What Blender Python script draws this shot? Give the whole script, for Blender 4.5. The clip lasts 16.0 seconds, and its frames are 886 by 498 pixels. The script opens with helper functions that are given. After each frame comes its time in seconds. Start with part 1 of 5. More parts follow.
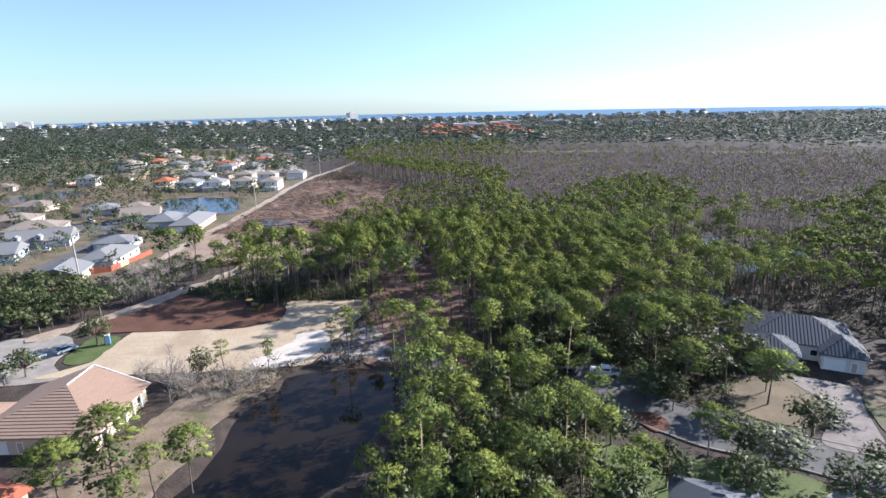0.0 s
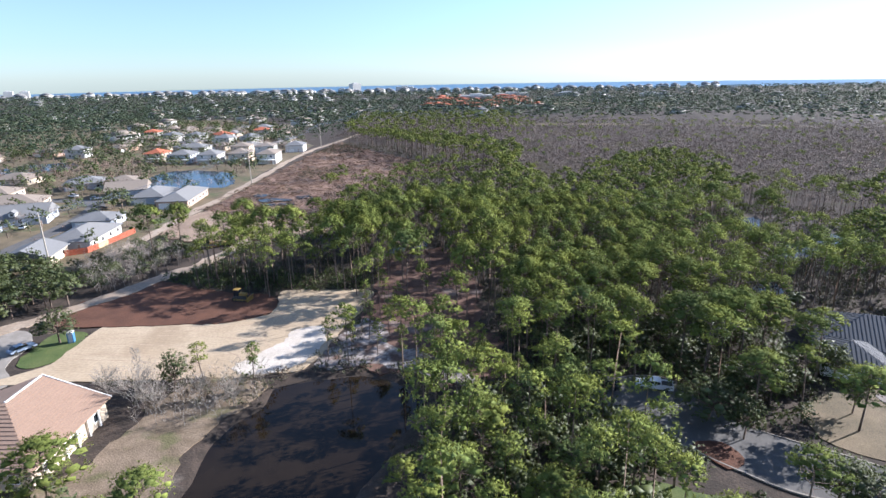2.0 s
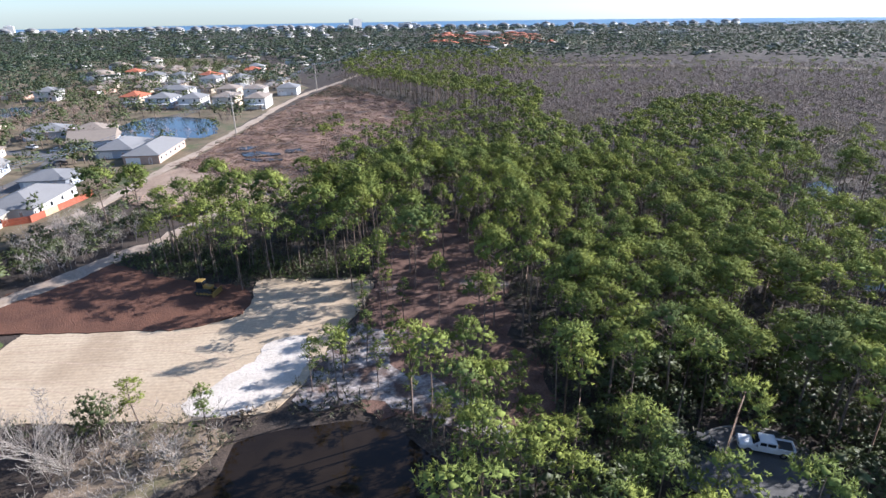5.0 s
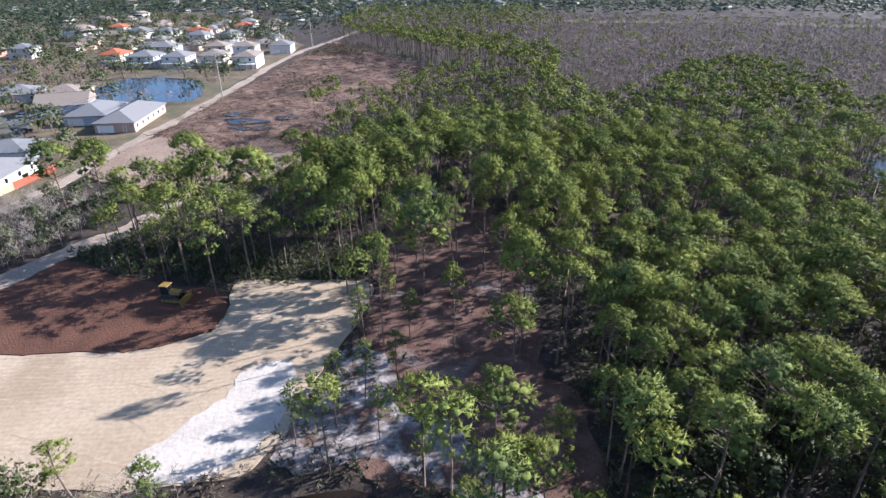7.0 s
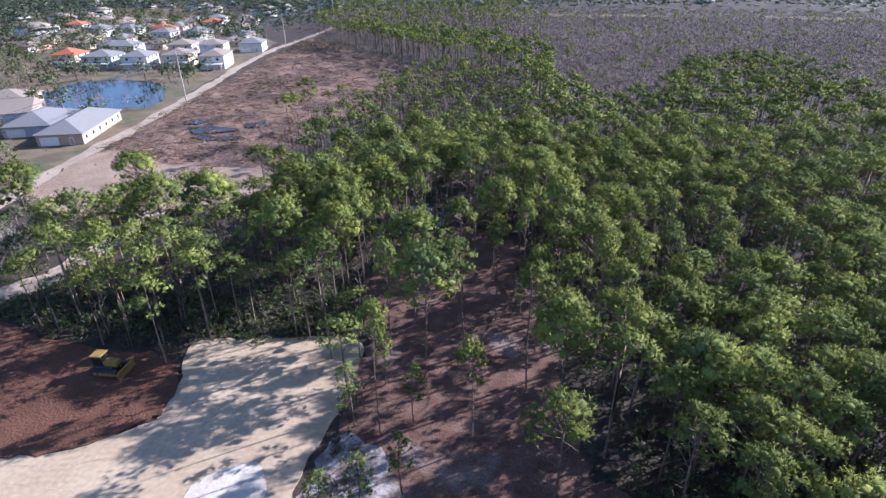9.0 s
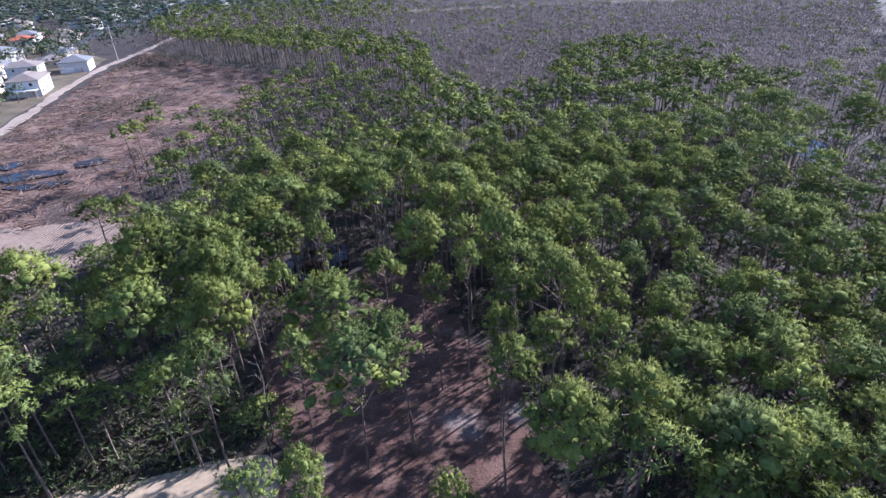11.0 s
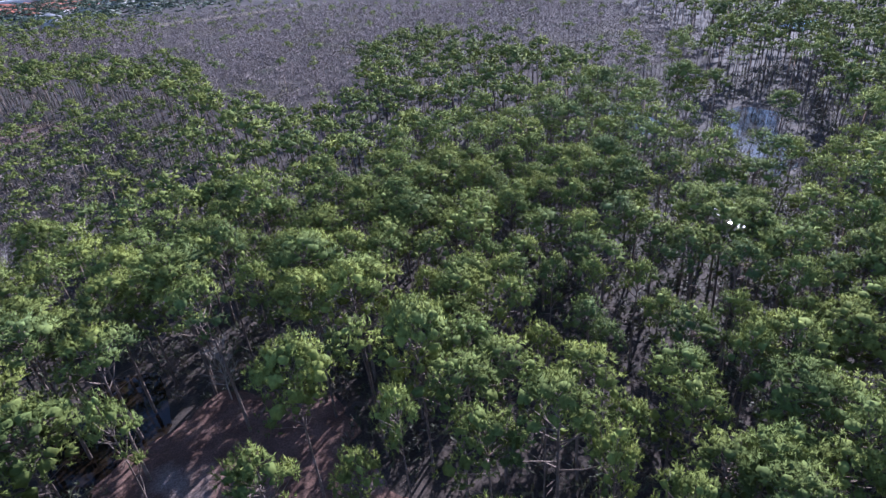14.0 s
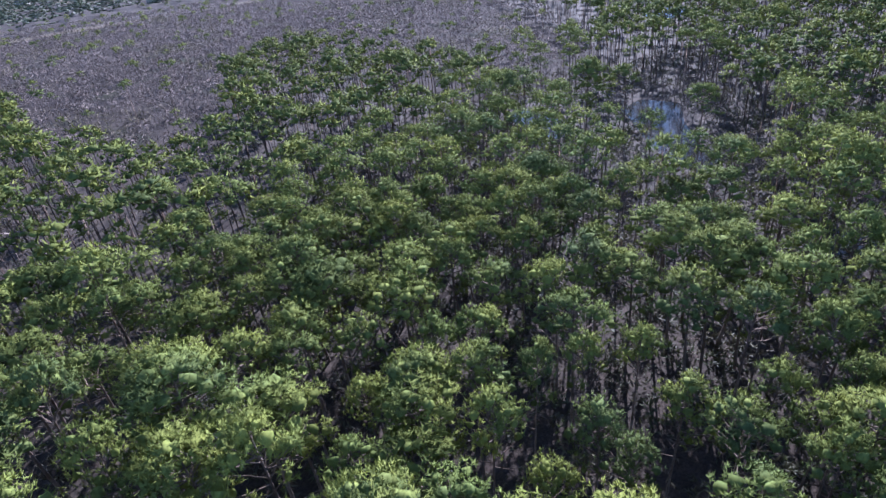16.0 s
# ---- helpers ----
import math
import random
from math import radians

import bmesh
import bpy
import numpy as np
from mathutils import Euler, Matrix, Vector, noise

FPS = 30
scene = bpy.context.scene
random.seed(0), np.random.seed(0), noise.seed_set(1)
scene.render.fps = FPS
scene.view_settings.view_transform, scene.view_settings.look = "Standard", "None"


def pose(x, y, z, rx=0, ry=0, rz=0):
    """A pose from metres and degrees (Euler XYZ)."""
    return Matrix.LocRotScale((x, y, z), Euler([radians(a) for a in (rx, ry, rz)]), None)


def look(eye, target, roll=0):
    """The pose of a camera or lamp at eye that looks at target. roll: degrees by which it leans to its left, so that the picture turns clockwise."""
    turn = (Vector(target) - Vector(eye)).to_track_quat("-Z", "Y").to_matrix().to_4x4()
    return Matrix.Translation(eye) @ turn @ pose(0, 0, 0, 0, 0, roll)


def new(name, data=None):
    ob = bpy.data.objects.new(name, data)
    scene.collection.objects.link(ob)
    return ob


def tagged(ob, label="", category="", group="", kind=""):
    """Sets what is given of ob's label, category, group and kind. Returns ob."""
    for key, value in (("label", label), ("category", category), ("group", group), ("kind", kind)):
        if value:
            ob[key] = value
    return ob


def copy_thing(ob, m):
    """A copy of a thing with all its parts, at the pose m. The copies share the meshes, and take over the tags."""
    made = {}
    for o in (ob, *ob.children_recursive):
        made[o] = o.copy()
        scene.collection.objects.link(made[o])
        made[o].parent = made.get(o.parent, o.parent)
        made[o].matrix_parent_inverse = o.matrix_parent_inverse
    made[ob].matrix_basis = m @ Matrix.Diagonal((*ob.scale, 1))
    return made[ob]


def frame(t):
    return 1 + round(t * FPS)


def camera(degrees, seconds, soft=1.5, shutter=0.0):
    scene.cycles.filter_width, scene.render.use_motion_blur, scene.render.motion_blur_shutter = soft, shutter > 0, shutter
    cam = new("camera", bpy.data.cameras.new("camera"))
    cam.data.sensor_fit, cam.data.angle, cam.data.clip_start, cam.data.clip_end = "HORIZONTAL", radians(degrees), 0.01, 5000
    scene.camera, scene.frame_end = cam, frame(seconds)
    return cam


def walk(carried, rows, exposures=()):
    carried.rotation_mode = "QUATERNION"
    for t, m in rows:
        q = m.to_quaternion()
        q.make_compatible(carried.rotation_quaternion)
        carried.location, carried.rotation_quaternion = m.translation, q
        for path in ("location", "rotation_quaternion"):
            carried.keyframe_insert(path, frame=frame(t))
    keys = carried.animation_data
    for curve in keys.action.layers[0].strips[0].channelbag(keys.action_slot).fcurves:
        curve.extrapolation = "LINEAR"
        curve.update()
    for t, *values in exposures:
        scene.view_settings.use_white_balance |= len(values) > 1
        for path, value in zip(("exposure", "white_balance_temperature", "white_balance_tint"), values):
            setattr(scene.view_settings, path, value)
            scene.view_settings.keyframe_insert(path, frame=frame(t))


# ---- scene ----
# ---- camera ----
cam = camera(76.8, 16.0, soft=1.5)
METRES, EYE, TILT, LEAN, TURN = 145.0, 51.8, -14.7, 1.3, 0.0
ROWS = [
    (0.0, 0.0, 0.0, 0.0, -0.0, 0.0, 0.0),
    (0.5, -0.0043, 0.0318, 0.0024, 0.05, 0.04, -0.07),
    (1.0, -0.0083, 0.0632, 0.0063, 0.14, -0.78, -0.16),
    (1.5, -0.0132, 0.0949, 0.0108, 0.23, -1.69, -0.26),
    (2.0, -0.0178, 0.1268, 0.0158, 0.31, -2.67, -0.37),
    (2.5, -0.023, 0.1589, 0.0222, 0.36, -3.71, -0.42),
    (3.0, -0.0278, 0.1919, 0.0286, 0.44, -4.68, -0.52),
    (3.5, -0.0317, 0.225, 0.0363, 0.5, -5.6, -0.56),
    (6.0, -0.0451, 0.3896, 0.0644, 0.71, -10.48, -0.79),
    (6.5, -0.0498, 0.4208, 0.0701, 0.73, -11.53, -0.86),
    (7.0, -0.0546, 0.4515, 0.0756, 0.74, -12.42, -0.93),
    (7.5, -0.0597, 0.4824, 0.0809, 0.75, -12.91, -0.96),
    (8.0, -0.065, 0.5129, 0.0861, 0.74, -12.9, -1.01),
    (8.5, -0.0708, 0.5433, 0.0913, 0.1623, -12.8714, -0.8324),
    (9.0, -0.0773, 0.5737, 0.0966, -1.4438, -12.8387, -0.2412),
    (9.5, -0.0836, 0.6038, 0.1019, -3.9182, -12.8513, 0.7012),
    (10.0, -0.0891, 0.6338, 0.1070, -7.1003, -12.9586, 1.9324),
    (10.5, -0.093, 0.6635, 0.1119, -10.83, -13.21, 3.39),
    (11.0, -0.0959, 0.6931, 0.1167, -14.78, -13.55, 4.94),
    (11.5, -0.0965, 0.7227, 0.122, -18.79, -13.99, 6.5),
    (12.0, -0.0952, 0.7517, 0.1278, -22.54, -14.49, 7.93),
    (12.5, -0.0923, 0.7805, 0.1329, -25.81, -14.93, 9.07),
    (13.0, -0.0879, 0.8088, 0.1368, -29.11, -15.45, 10.27),
    (13.5, -0.0818, 0.8367, 0.1403, -32.91, -16.17, 11.57),
    (14.0, -0.0738, 0.8639, 0.1438, -36.65, -16.92, 12.8),
    (14.5, -0.0639, 0.8899, 0.1479, -40.01, -17.7, 13.72),
    (15.0, -0.051, 0.9149, 0.1512, -43.49, -18.51, 14.71),
    (15.5, -0.0354, 0.939, 0.1549, -46.69, -19.27, 15.5),
    (16.0, -0.017, 0.9611, 0.1594, -49.73, -20.03, 16.26),
]
walk(cam, [(t, pose(0, 0, EYE, TILT, LEAN, TURN) @ pose(METRES * x, METRES * y, METRES * z, 90 + pitch, roll, yaw)) for t, x, y, z, yaw, pitch, roll in ROWS],
     [(0.0, 1.24, 5950, 15), (7.0, 1.23, 5800, 18), (11.0, 1.25, 5300, 25), (16.0, 1.32, 5150, 26)])

# ---- light ----
SUN_ELEVATION, SUN_AZIMUTH = 26.5, 66.0
world = bpy.data.worlds.new("sky")
scene.world = world
world.use_nodes = True
wn = world.node_tree
sky = wn.nodes.new("ShaderNodeTexSky")
sky.sky_type = 'NISHITA'
sky.sun_disc = False
sky.sun_elevation = radians(SUN_ELEVATION)
sky.sun_rotation = radians(SUN_AZIMUTH)
sky.altitude = 0
sky.air_density, sky.dust_density, sky.ozone_density = 1.0, 0.2, 5.0
pale = wn.nodes.new("ShaderNodeHueSaturation")
pale.inputs["Saturation"].default_value = 0.72
cool = wn.nodes.new("ShaderNodeMix")
cool.data_type, cool.blend_type = 'RGBA', 'MULTIPLY'
cool.inputs[0].default_value, cool.inputs[7].default_value = 1.0, (0.90, 1.04, 1.13, 1)
wn.links.new(sky.outputs[0], pale.inputs["Color"])
wn.links.new(pale.outputs[0], cool.inputs[6])
wn.links.new(cool.outputs[2], wn.nodes["Background"].inputs[0])
wn.nodes["Background"].inputs[1].default_value = 0.078
sun_way = Vector((math.sin(radians(SUN_AZIMUTH)) * math.cos(radians(SUN_ELEVATION)),
                  math.cos(radians(SUN_AZIMUTH)) * math.cos(radians(SUN_ELEVATION)), math.sin(radians(SUN_ELEVATION))))
sun = new("sun", bpy.data.lights.new("sun", 'SUN'))
sun.data.energy, sun.data.angle, sun.data.color = 5.0, radians(0.53), (1.0, 0.95, 0.87)
sun.matrix_basis = look(sun_way * 600, (0, 0, 0))


# ---- materials ----
def material(name, a, b, scale=1.0, rough=0.8, fine=8.0, grain=0.25, bump=0.0, bump_scale=6.0, metal=0.0,
             by_object=0.0, by_island=0.0, through_light=0.0, third=None, third_scale=0.1, third_at=0.55, stripes=None, spec=0.5):
    """Two colours mixed by noise, a finer grain, optional third colour in patches, relief, and spread per object or island."""
    m = bpy.data.materials.new(name)
    m.use_nodes = True
    nt = m.node_tree
    n, l = nt.nodes, nt.links
    bsdf = n["Principled BSDF"]
    geo = n.new("ShaderNodeNewGeometry")

    def noise_of(s, detail=3.0):
        t = n.new("ShaderNodeTexNoise")
        t.inputs["Scale"].default_value, t.inputs["Detail"].default_value = s, detail
        l.new(geo.outputs["Position"], t.inputs["Vector"])
        return t.outputs["Fac"]

    def ramp(fac, lo, hi):
        r = n.new("ShaderNodeMapRange")
        r.inputs["From Min"].default_value, r.inputs["From Max"].default_value = lo, hi
        l.new(fac, r.inputs["Value"])
        return r.outputs[0]

    def mix(fac, c, d):
        x = n.new("ShaderNodeMix")
        x.data_type = 'RGBA'
        l.new(fac, x.inputs[0])
        for sock, v in ((x.inputs[6], c), (x.inputs[7], d)):
            if isinstance(v, tuple):
                sock.default_value = (*v, 1)
            else:
                l.new(v, sock)
        return x.outputs[2]

    col = mix(ramp(noise_of(scale), 0.35, 0.65), a, b)
    if third:
        col = mix(ramp(noise_of(third_scale, 4.0), third_at, third_at + 0.12), col, third)
    hsv = n.new("ShaderNodeHueSaturation")
    val = n.new("ShaderNodeMapRange")
    val.inputs["From Min"].default_value, val.inputs["From Max"].default_value = 0.3, 0.7
    val.inputs["To Min"].default_value, val.inputs["To Max"].default_value = 1 - grain, 1 + grain
    l.new(noise_of(fine, 2.0), val.inputs["Value"])
    value = val.outputs[0]
    for amount, node, socket in ((by_object, "ShaderNodeObjectInfo", "Random"), (by_island, "ShaderNodeNewGeometry", "Random Per Island")):
        if amount:
            src = n.new(node)
            r = n.new("ShaderNodeMapRange")
            r.inputs["To Min"].default_value, r.inputs["To Max"].default_value = 1 - amount, 1 + amount
            l.new(src.outputs[socket], r.inputs["Value"])
            mul = n.new("ShaderNodeMath")
            mul.operation = 'MULTIPLY'
            l.new(value, mul.inputs[0])
            l.new(r.outputs[0], mul.inputs[1])
            value = mul.outputs[0]
    l.new(value, hsv.inputs["Value"])
    l.new(col, hsv.inputs["Color"])
    l.new(hsv.outputs[0], bsdf.inputs["Base Color"])
    bsdf.inputs["Roughness"].default_value, bsdf.inputs["Metallic"].default_value = rough, metal
    bsdf.inputs["Specular IOR Level"].default_value = spec
    if bump or stripes:
        bn = n.new("ShaderNodeBump")
        bn.inputs["Strength"].default_value, bn.inputs["Distance"].default_value = 1.0, bump or 0.05
        height = noise_of(bump_scale, 5.0)
        if stripes:
            angle, s, distort = stripes
            mp = n.new("ShaderNodeMapping")
            mp.inputs["Rotation"].default_value[2] = radians(angle)
            l.new(geo.outputs["Position"], mp.inputs["Vector"])
            w = n.new("ShaderNodeTexWave")
            w.inputs["Scale"].default_value, w.inputs["Distortion"].default_value = s, distort
            w.inputs["Detail"].default_value, w.inputs["Detail Scale"].default_value = 3.0, 0.6
            l.new(mp.outputs[0], w.inputs["Vector"])
            add = n.new("ShaderNodeMath")
            add.operation = 'ADD'
            l.new(height, add.inputs[0])
            l.new(w.outputs["Fac"], add.inputs[1])
            height = add.outputs[0]
        l.new(height, bn.inputs["Height"])
        l.new(bn.outputs[0], bsdf.inputs["Normal"])
    if through_light:
        tr = n.new("ShaderNodeBsdfTranslucent")
        l.new(hsv.outputs[0], tr.inputs["Color"])
        ms = n.new("ShaderNodeMixShader")
        ms.inputs[0].default_value = through_light
        l.new(bsdf.outputs[0], ms.inputs[1])
        l.new(tr.outputs[0], ms.inputs[2])
        l.new(ms.outputs[0], n["Material Output"].inputs["Surface"])
    return m


FLOOR = material("forest_floor", (0.030, 0.022, 0.016), (0.062, 0.044, 0.033), 0.35, 0.95, 5.0, 0.45, 0.10, 2.5, third=(0.11, 0.09, 0.075), third_scale=0.11, third_at=0.64)
LITTER = material("pine_litter", (0.09, 0.045, 0.031), (0.155, 0.088, 0.064), 0.4, 0.95, 6.0, 0.4, 0.08, 3.0, third=(0.23, 0.18, 0.155), third_scale=0.11, third_at=0.60)
SAND = material("graded_sand", (0.395, 0.302, 0.20), (0.455, 0.358, 0.245), 0.10, 0.95, 2.0, 0.12, 0.018, 1.2, stripes=(84, 0.42, 4.0), third=(0.345, 0.26, 0.17), third_scale=0.07)
RUT = material("rutted_sand", (0.36, 0.265, 0.18), (0.45, 0.34, 0.24), 0.5, 0.95, 4.0, 0.15, 0.05, 3.0)
WHITE_SAND = material("white_sand", (0.49, 0.43, 0.36), (0.57, 0.51, 0.44), 0.3, 0.95, 3.0, 0.10, 0.09, 1.8)
GREY_SAND = material("grey_sand", (0.13, 0.10, 0.085), (0.38, 0.34, 0.315), 0.8, 0.95, 3.0, 0.3, 0.12, 2.0, third=(0.11, 0.065, 0.048), third_scale=0.25, third_at=0.5)
MULCH = material("red_mulch", (0.085, 0.034, 0.018), (0.125, 0.052, 0.028), 0.25, 0.95, 4.0, 0.30, 0.14, 3.5)
CLEARED = material("cleared_soil", (0.13, 0.072, 0.052), (0.25, 0.16, 0.115), 0.10, 0.95, 1.6, 0.5, 0.35, 0.8, third=(0.075, 0.050, 0.040), third_scale=0.06, third_at=0.48)
TAN_SOIL = material("tan_soil", (0.26, 0.18, 0.125), (0.34, 0.245, 0.175), 0.15, 0.95, 2.0, 0.2, 0.15, 1.5, stripes=(20, 0.5, 7.0))
TRACK = material("sandy_track", (0.30, 0.23, 0.17), (0.38, 0.305, 0.235), 0.2, 0.95, 2.0, 0.2, 0.10, 2.0)
LAWN = material("dry_lawn", (0.10, 0.08, 0.045), (0.18, 0.135, 0.08), 0.15, 0.9, 6.0, 0.3, 0.05, 9.0, third=(0.07, 0.085, 0.03), third_scale=0.08, third_at=0.55)
GREEN_LAWN = material("green_lawn", (0.06, 0.095, 0.02), (0.10, 0.125, 0.035), 0.3, 0.9, 6.0, 0.3, 0.05, 9.0)
BANK = material("pond_bank", (0.15, 0.11, 0.07), (0.24, 0.18, 0.125), 0.3, 0.95, 4.0, 0.3, 0.08, 4.0, third=(0.12, 0.11, 0.05), third_scale=0.2)
ASPHALT = material("asphalt", (0.085, 0.083, 0.082), (0.12, 0.115, 0.11), 0.3, 0.9, 9.0, 0.15, 0.02, 20.0)
CONCRETE = material("concrete", (0.24, 0.215, 0.185), (0.31, 0.28, 0.245), 0.4, 0.9, 6.0, 0.12, 0.01, 15.0)
PAVER = material("pavers", (0.18, 0.155, 0.138), (0.235, 0.20, 0.178), 0.6, 0.9, 6.0, 0.15, 0.02, 8.0)
POND = material("pond_water", (0.013, 0.009, 0.006), (0.020, 0.014, 0.009), 0.08, 0.03, 0.5, 0.1, 0.006, 1.3, spec=0.22)
BLUE_WATER = material("open_water", (0.015, 0.035, 0.06), (0.02, 0.045, 0.075), 0.05, 0.06, 0.5, 0.1, 0.012, 1.3)
FLOOD = material("flood_water", (0.02, 0.017, 0.014), (0.03, 0.026, 0.022), 0.08, 0.05, 0.5, 0.1, 0.012, 2.5, spec=0.25)
SEA = material("sea_water", (0.03, 0.10, 0.19), (0.04, 0.13, 0.23), 0.004, 0.35, 0.02, 0.1)
SWAMP_FLOOR = material("swamp_floor", (0.052, 0.043, 0.037), (0.085, 0.069, 0.060), 0.15, 0.95, 2.0, 0.3, third=(0.045, 0.046, 0.028), third_scale=0.05, third_at=0.55, spec=0.1)
NEEDLE = material("pine_needles", (0.122, 0.158, 0.046), (0.215, 0.240, 0.058), 0.16, 0.85, 3.5, 0.24, by_object=0.18, by_island=0.12, through_light=0.14, third=(0.112, 0.146, 0.052), third_scale=0.12, spec=0.06)
# far needles bluer and greyer than NEEDLE: distance haze put into the colour
HAZED_NEEDLE = material("hazed_far_needles", (0.055, 0.082, 0.046), (0.085, 0.105, 0.06), 0.05, 0.6, 0.4, 0.2, by_island=0.25, through_light=0.15, spec=0.2)
OAK_LEAF = material("oak_leaves", (0.050, 0.070, 0.020), (0.095, 0.115, 0.034), 0.4, 0.6, 2.0, 0.2, by_object=0.15, by_island=0.30, through_light=0.25)
SHRUB_LEAF = material("shrub_leaves", (0.05, 0.065, 0.025), (0.115, 0.10, 0.06), 0.25, 0.7, 2.0, 0.25, by_island=0.35, through_light=0.2, third=(0.15, 0.11, 0.08), third_scale=0.15)
BARK = material("pine_bark", (0.12, 0.085, 0.065), (0.20, 0.15, 0.12), 1.5, 0.95, 8.0, 0.3, by_object=0.25)
GREY_TWIG = material("bare_twigs", (0.148, 0.122, 0.112), (0.225, 0.188, 0.172), 0.06, 0.95, 1.0, 0.2, by_island=0.3, spec=0.1, third=(0.14, 0.13, 0.07), third_scale=0.05)
PALE_WOOD = material("pale_bare_wood", (0.30, 0.26, 0.22), (0.40, 0.36, 0.31), 1.0, 0.9, 5.0, 0.2)
BROWN_TWIG = material("russet_twigs", (0.20, 0.13, 0.10), (0.28, 0.19, 0.15), 0.1, 0.9, 1.0, 0.2, by_island=0.3)
DEBRIS = material("cut_brush", (0.13, 0.075, 0.05), (0.24, 0.16, 0.11), 0.3, 0.95, 2.0, 0.35, by_island=0.4)


def paint(name, c, rough=0.6, grain=0.08, metal=0.0, d=0.06):
    return material(name, c, tuple(min(1, v * (1 + d)) for v in c), 0.6, rough, 5.0, grain, metal=metal)


WALL_WHITE = paint("white_stucco", (0.62, 0.60, 0.565), 0.85)
WALL_CREAM = paint("cream_stucco", (0.54, 0.45, 0.34), 0.85)
WALL_PINK = paint("salmon_stucco", (0.62, 0.40, 0.30), 0.85)
WALL_GREY = paint("grey_siding", (0.42, 0.45, 0.50), 0.8)
BRICK = paint("pale_brick", (0.46, 0.33, 0.26), 0.9, 0.2)
ROOF_GREY = paint("grey_shingle", (0.19, 0.19, 0.19), 0.85, 0.15)
ROOF_PALE = paint("pale_shingle", (0.20, 0.197, 0.193), 0.85, 0.12)
ROOF_TAN = paint("tan_shingle", (0.25, 0.205, 0.165), 0.85, 0.15)
ROOF_RED = paint("red_tile", (0.40, 0.12, 0.06), 0.8, 0.15)
ROOF_BROWN = paint("brown_tile", (0.29, 0.195, 0.14), 0.85, 0.12)
ROOF_SLATE = paint("slate_tile", (0.085, 0.092, 0.105), 0.8, 0.15)
TRIM = paint("white_trim", (0.78, 0.77, 0.74), 0.5, 0.04)
GLASS_DARK = paint("window_glass", (0.02, 0.025, 0.03), 0.05, 0.05)
FENCE_RED = paint("red_fence_wood", (0.36, 0.10, 0.055), 0.85, 0.2)
FENCE_TAN = paint("new_fence_wood", (0.55, 0.40, 0.24), 0.85, 0.15)
POLE_WOOD = paint("utility_pole_wood", (0.42, 0.37, 0.31), 0.9, 0.2)
CAR_WHITE = paint("white_car_paint", (0.80, 0.80, 0.80), 0.25, 0.02)
CAR_BLUE = paint("silver_blue_car_paint", (0.30, 0.36, 0.45), 0.25, 0.02)
TYRE = paint("tyre_rubber", (0.025, 0.025, 0.025), 0.9)
CHROME = paint("chrome", (0.6, 0.6, 0.6), 0.2, 0.02, 1.0)
YELLOW = paint("machine_yellow", (0.27, 0.175, 0.045), 0.5, 0.12)
STEEL = paint("dark_steel", (0.06, 0.06, 0.06), 0.6, 0.15, 0.4)
BLUE_PLASTIC = paint("blue_plastic", (0.06, 0.20, 0.42), 0.5)


# ---- mesh helpers ----
def obj(name, me, parent=None, label=""):
    ob = new(name, me)
    if parent is not None:
        ob.parent = parent
    return tagged(ob, label) if label else ob


def np_mesh(name, verts, tris, normals=None, mats=(), index=None):
    me = bpy.data.meshes.new(name)
    verts, tris = np.asarray(verts, dtype=np.float32), np.asarray(tris, dtype=np.int32)
    me.vertices.add(len(verts))
    me.vertices.foreach_set("co", verts.ravel())
    me.loops.add(tris.size)
    me.loops.foreach_set("vertex_index", tris.ravel())
    me.polygons.add(len(tris))
    me.polygons.foreach_set("loop_start", np.arange(0, tris.size, tris.shape[1], dtype=np.int32))
    for m in mats:
        me.materials.append(m)
    if index is not None:
        me.polygons.foreach_set("material_index", np.asarray(index, dtype=np.int32))
    me.update(calc_edges=True)
    if normals is not None:
        me.polygons.foreach_set("use_smooth", np.ones(len(tris), dtype=bool))
        me.normals_split_custom_set_from_vertices(np.asarray(normals, dtype=np.float32))
    return me


def bm_mesh(name, bm, mat):
    me = bpy.data.meshes.new(name)
    bm.to_mesh(me)
    bm.free()
    me.materials.append(mat)
    return me


def part(name, bm, mat, parent, label=""):
    return obj(name, bm_mesh(name, bm, mat), parent, label)


def box(bm, x0, y0, z0, x1, y1, z1, bevel=0.0):
    vs = [bm.verts.new((x, y, z)) for z in (z0, z1) for x, y in ((x0, y0), (x1, y0), (x1, y1), (x0, y1))]
    fs = [bm.faces.new([vs[i] for i in q]) for q in ((3, 2, 1, 0), (4, 5, 6, 7), (0, 1, 5, 4), (1, 2, 6, 5), (2, 3, 7, 6), (3, 0, 4, 7))]
    if bevel:
        bmesh.ops.bevel(bm, geom=list({e for f in fs for e in f.edges}), offset=bevel, segments=1, affect='EDGES')
    return bm


def prism(bm, outline, z0, z1, axis="z"):
    """A closed prism over an outline of 2D points; axis y or x lays the outline upright."""
    def at(p, h):
        return (p[0], p[1], h) if axis == "z" else (p[0], h, p[1]) if axis == "y" else (h, p[0], p[1])
    lo, hi = [bm.verts.new(at(p, z0)) for p in outline], [bm.verts.new(at(p, z1)) for p in outline]
    k = len(outline)
    bm.faces.new(lo[::-1]), bm.faces.new(hi)
    for i in range(k):
        bm.faces.new((lo[i], lo[(i + 1) % k], hi[(i + 1) % k], hi[i]))
    bmesh.ops.recalc_face_normals(bm, faces=bm.faces)
    return bm


def wheel_outline(r, k=16):
    return [(r * math.cos(2 * math.pi * i / k), r * math.sin(2 * math.pi * i / k)) for i in range(k)]


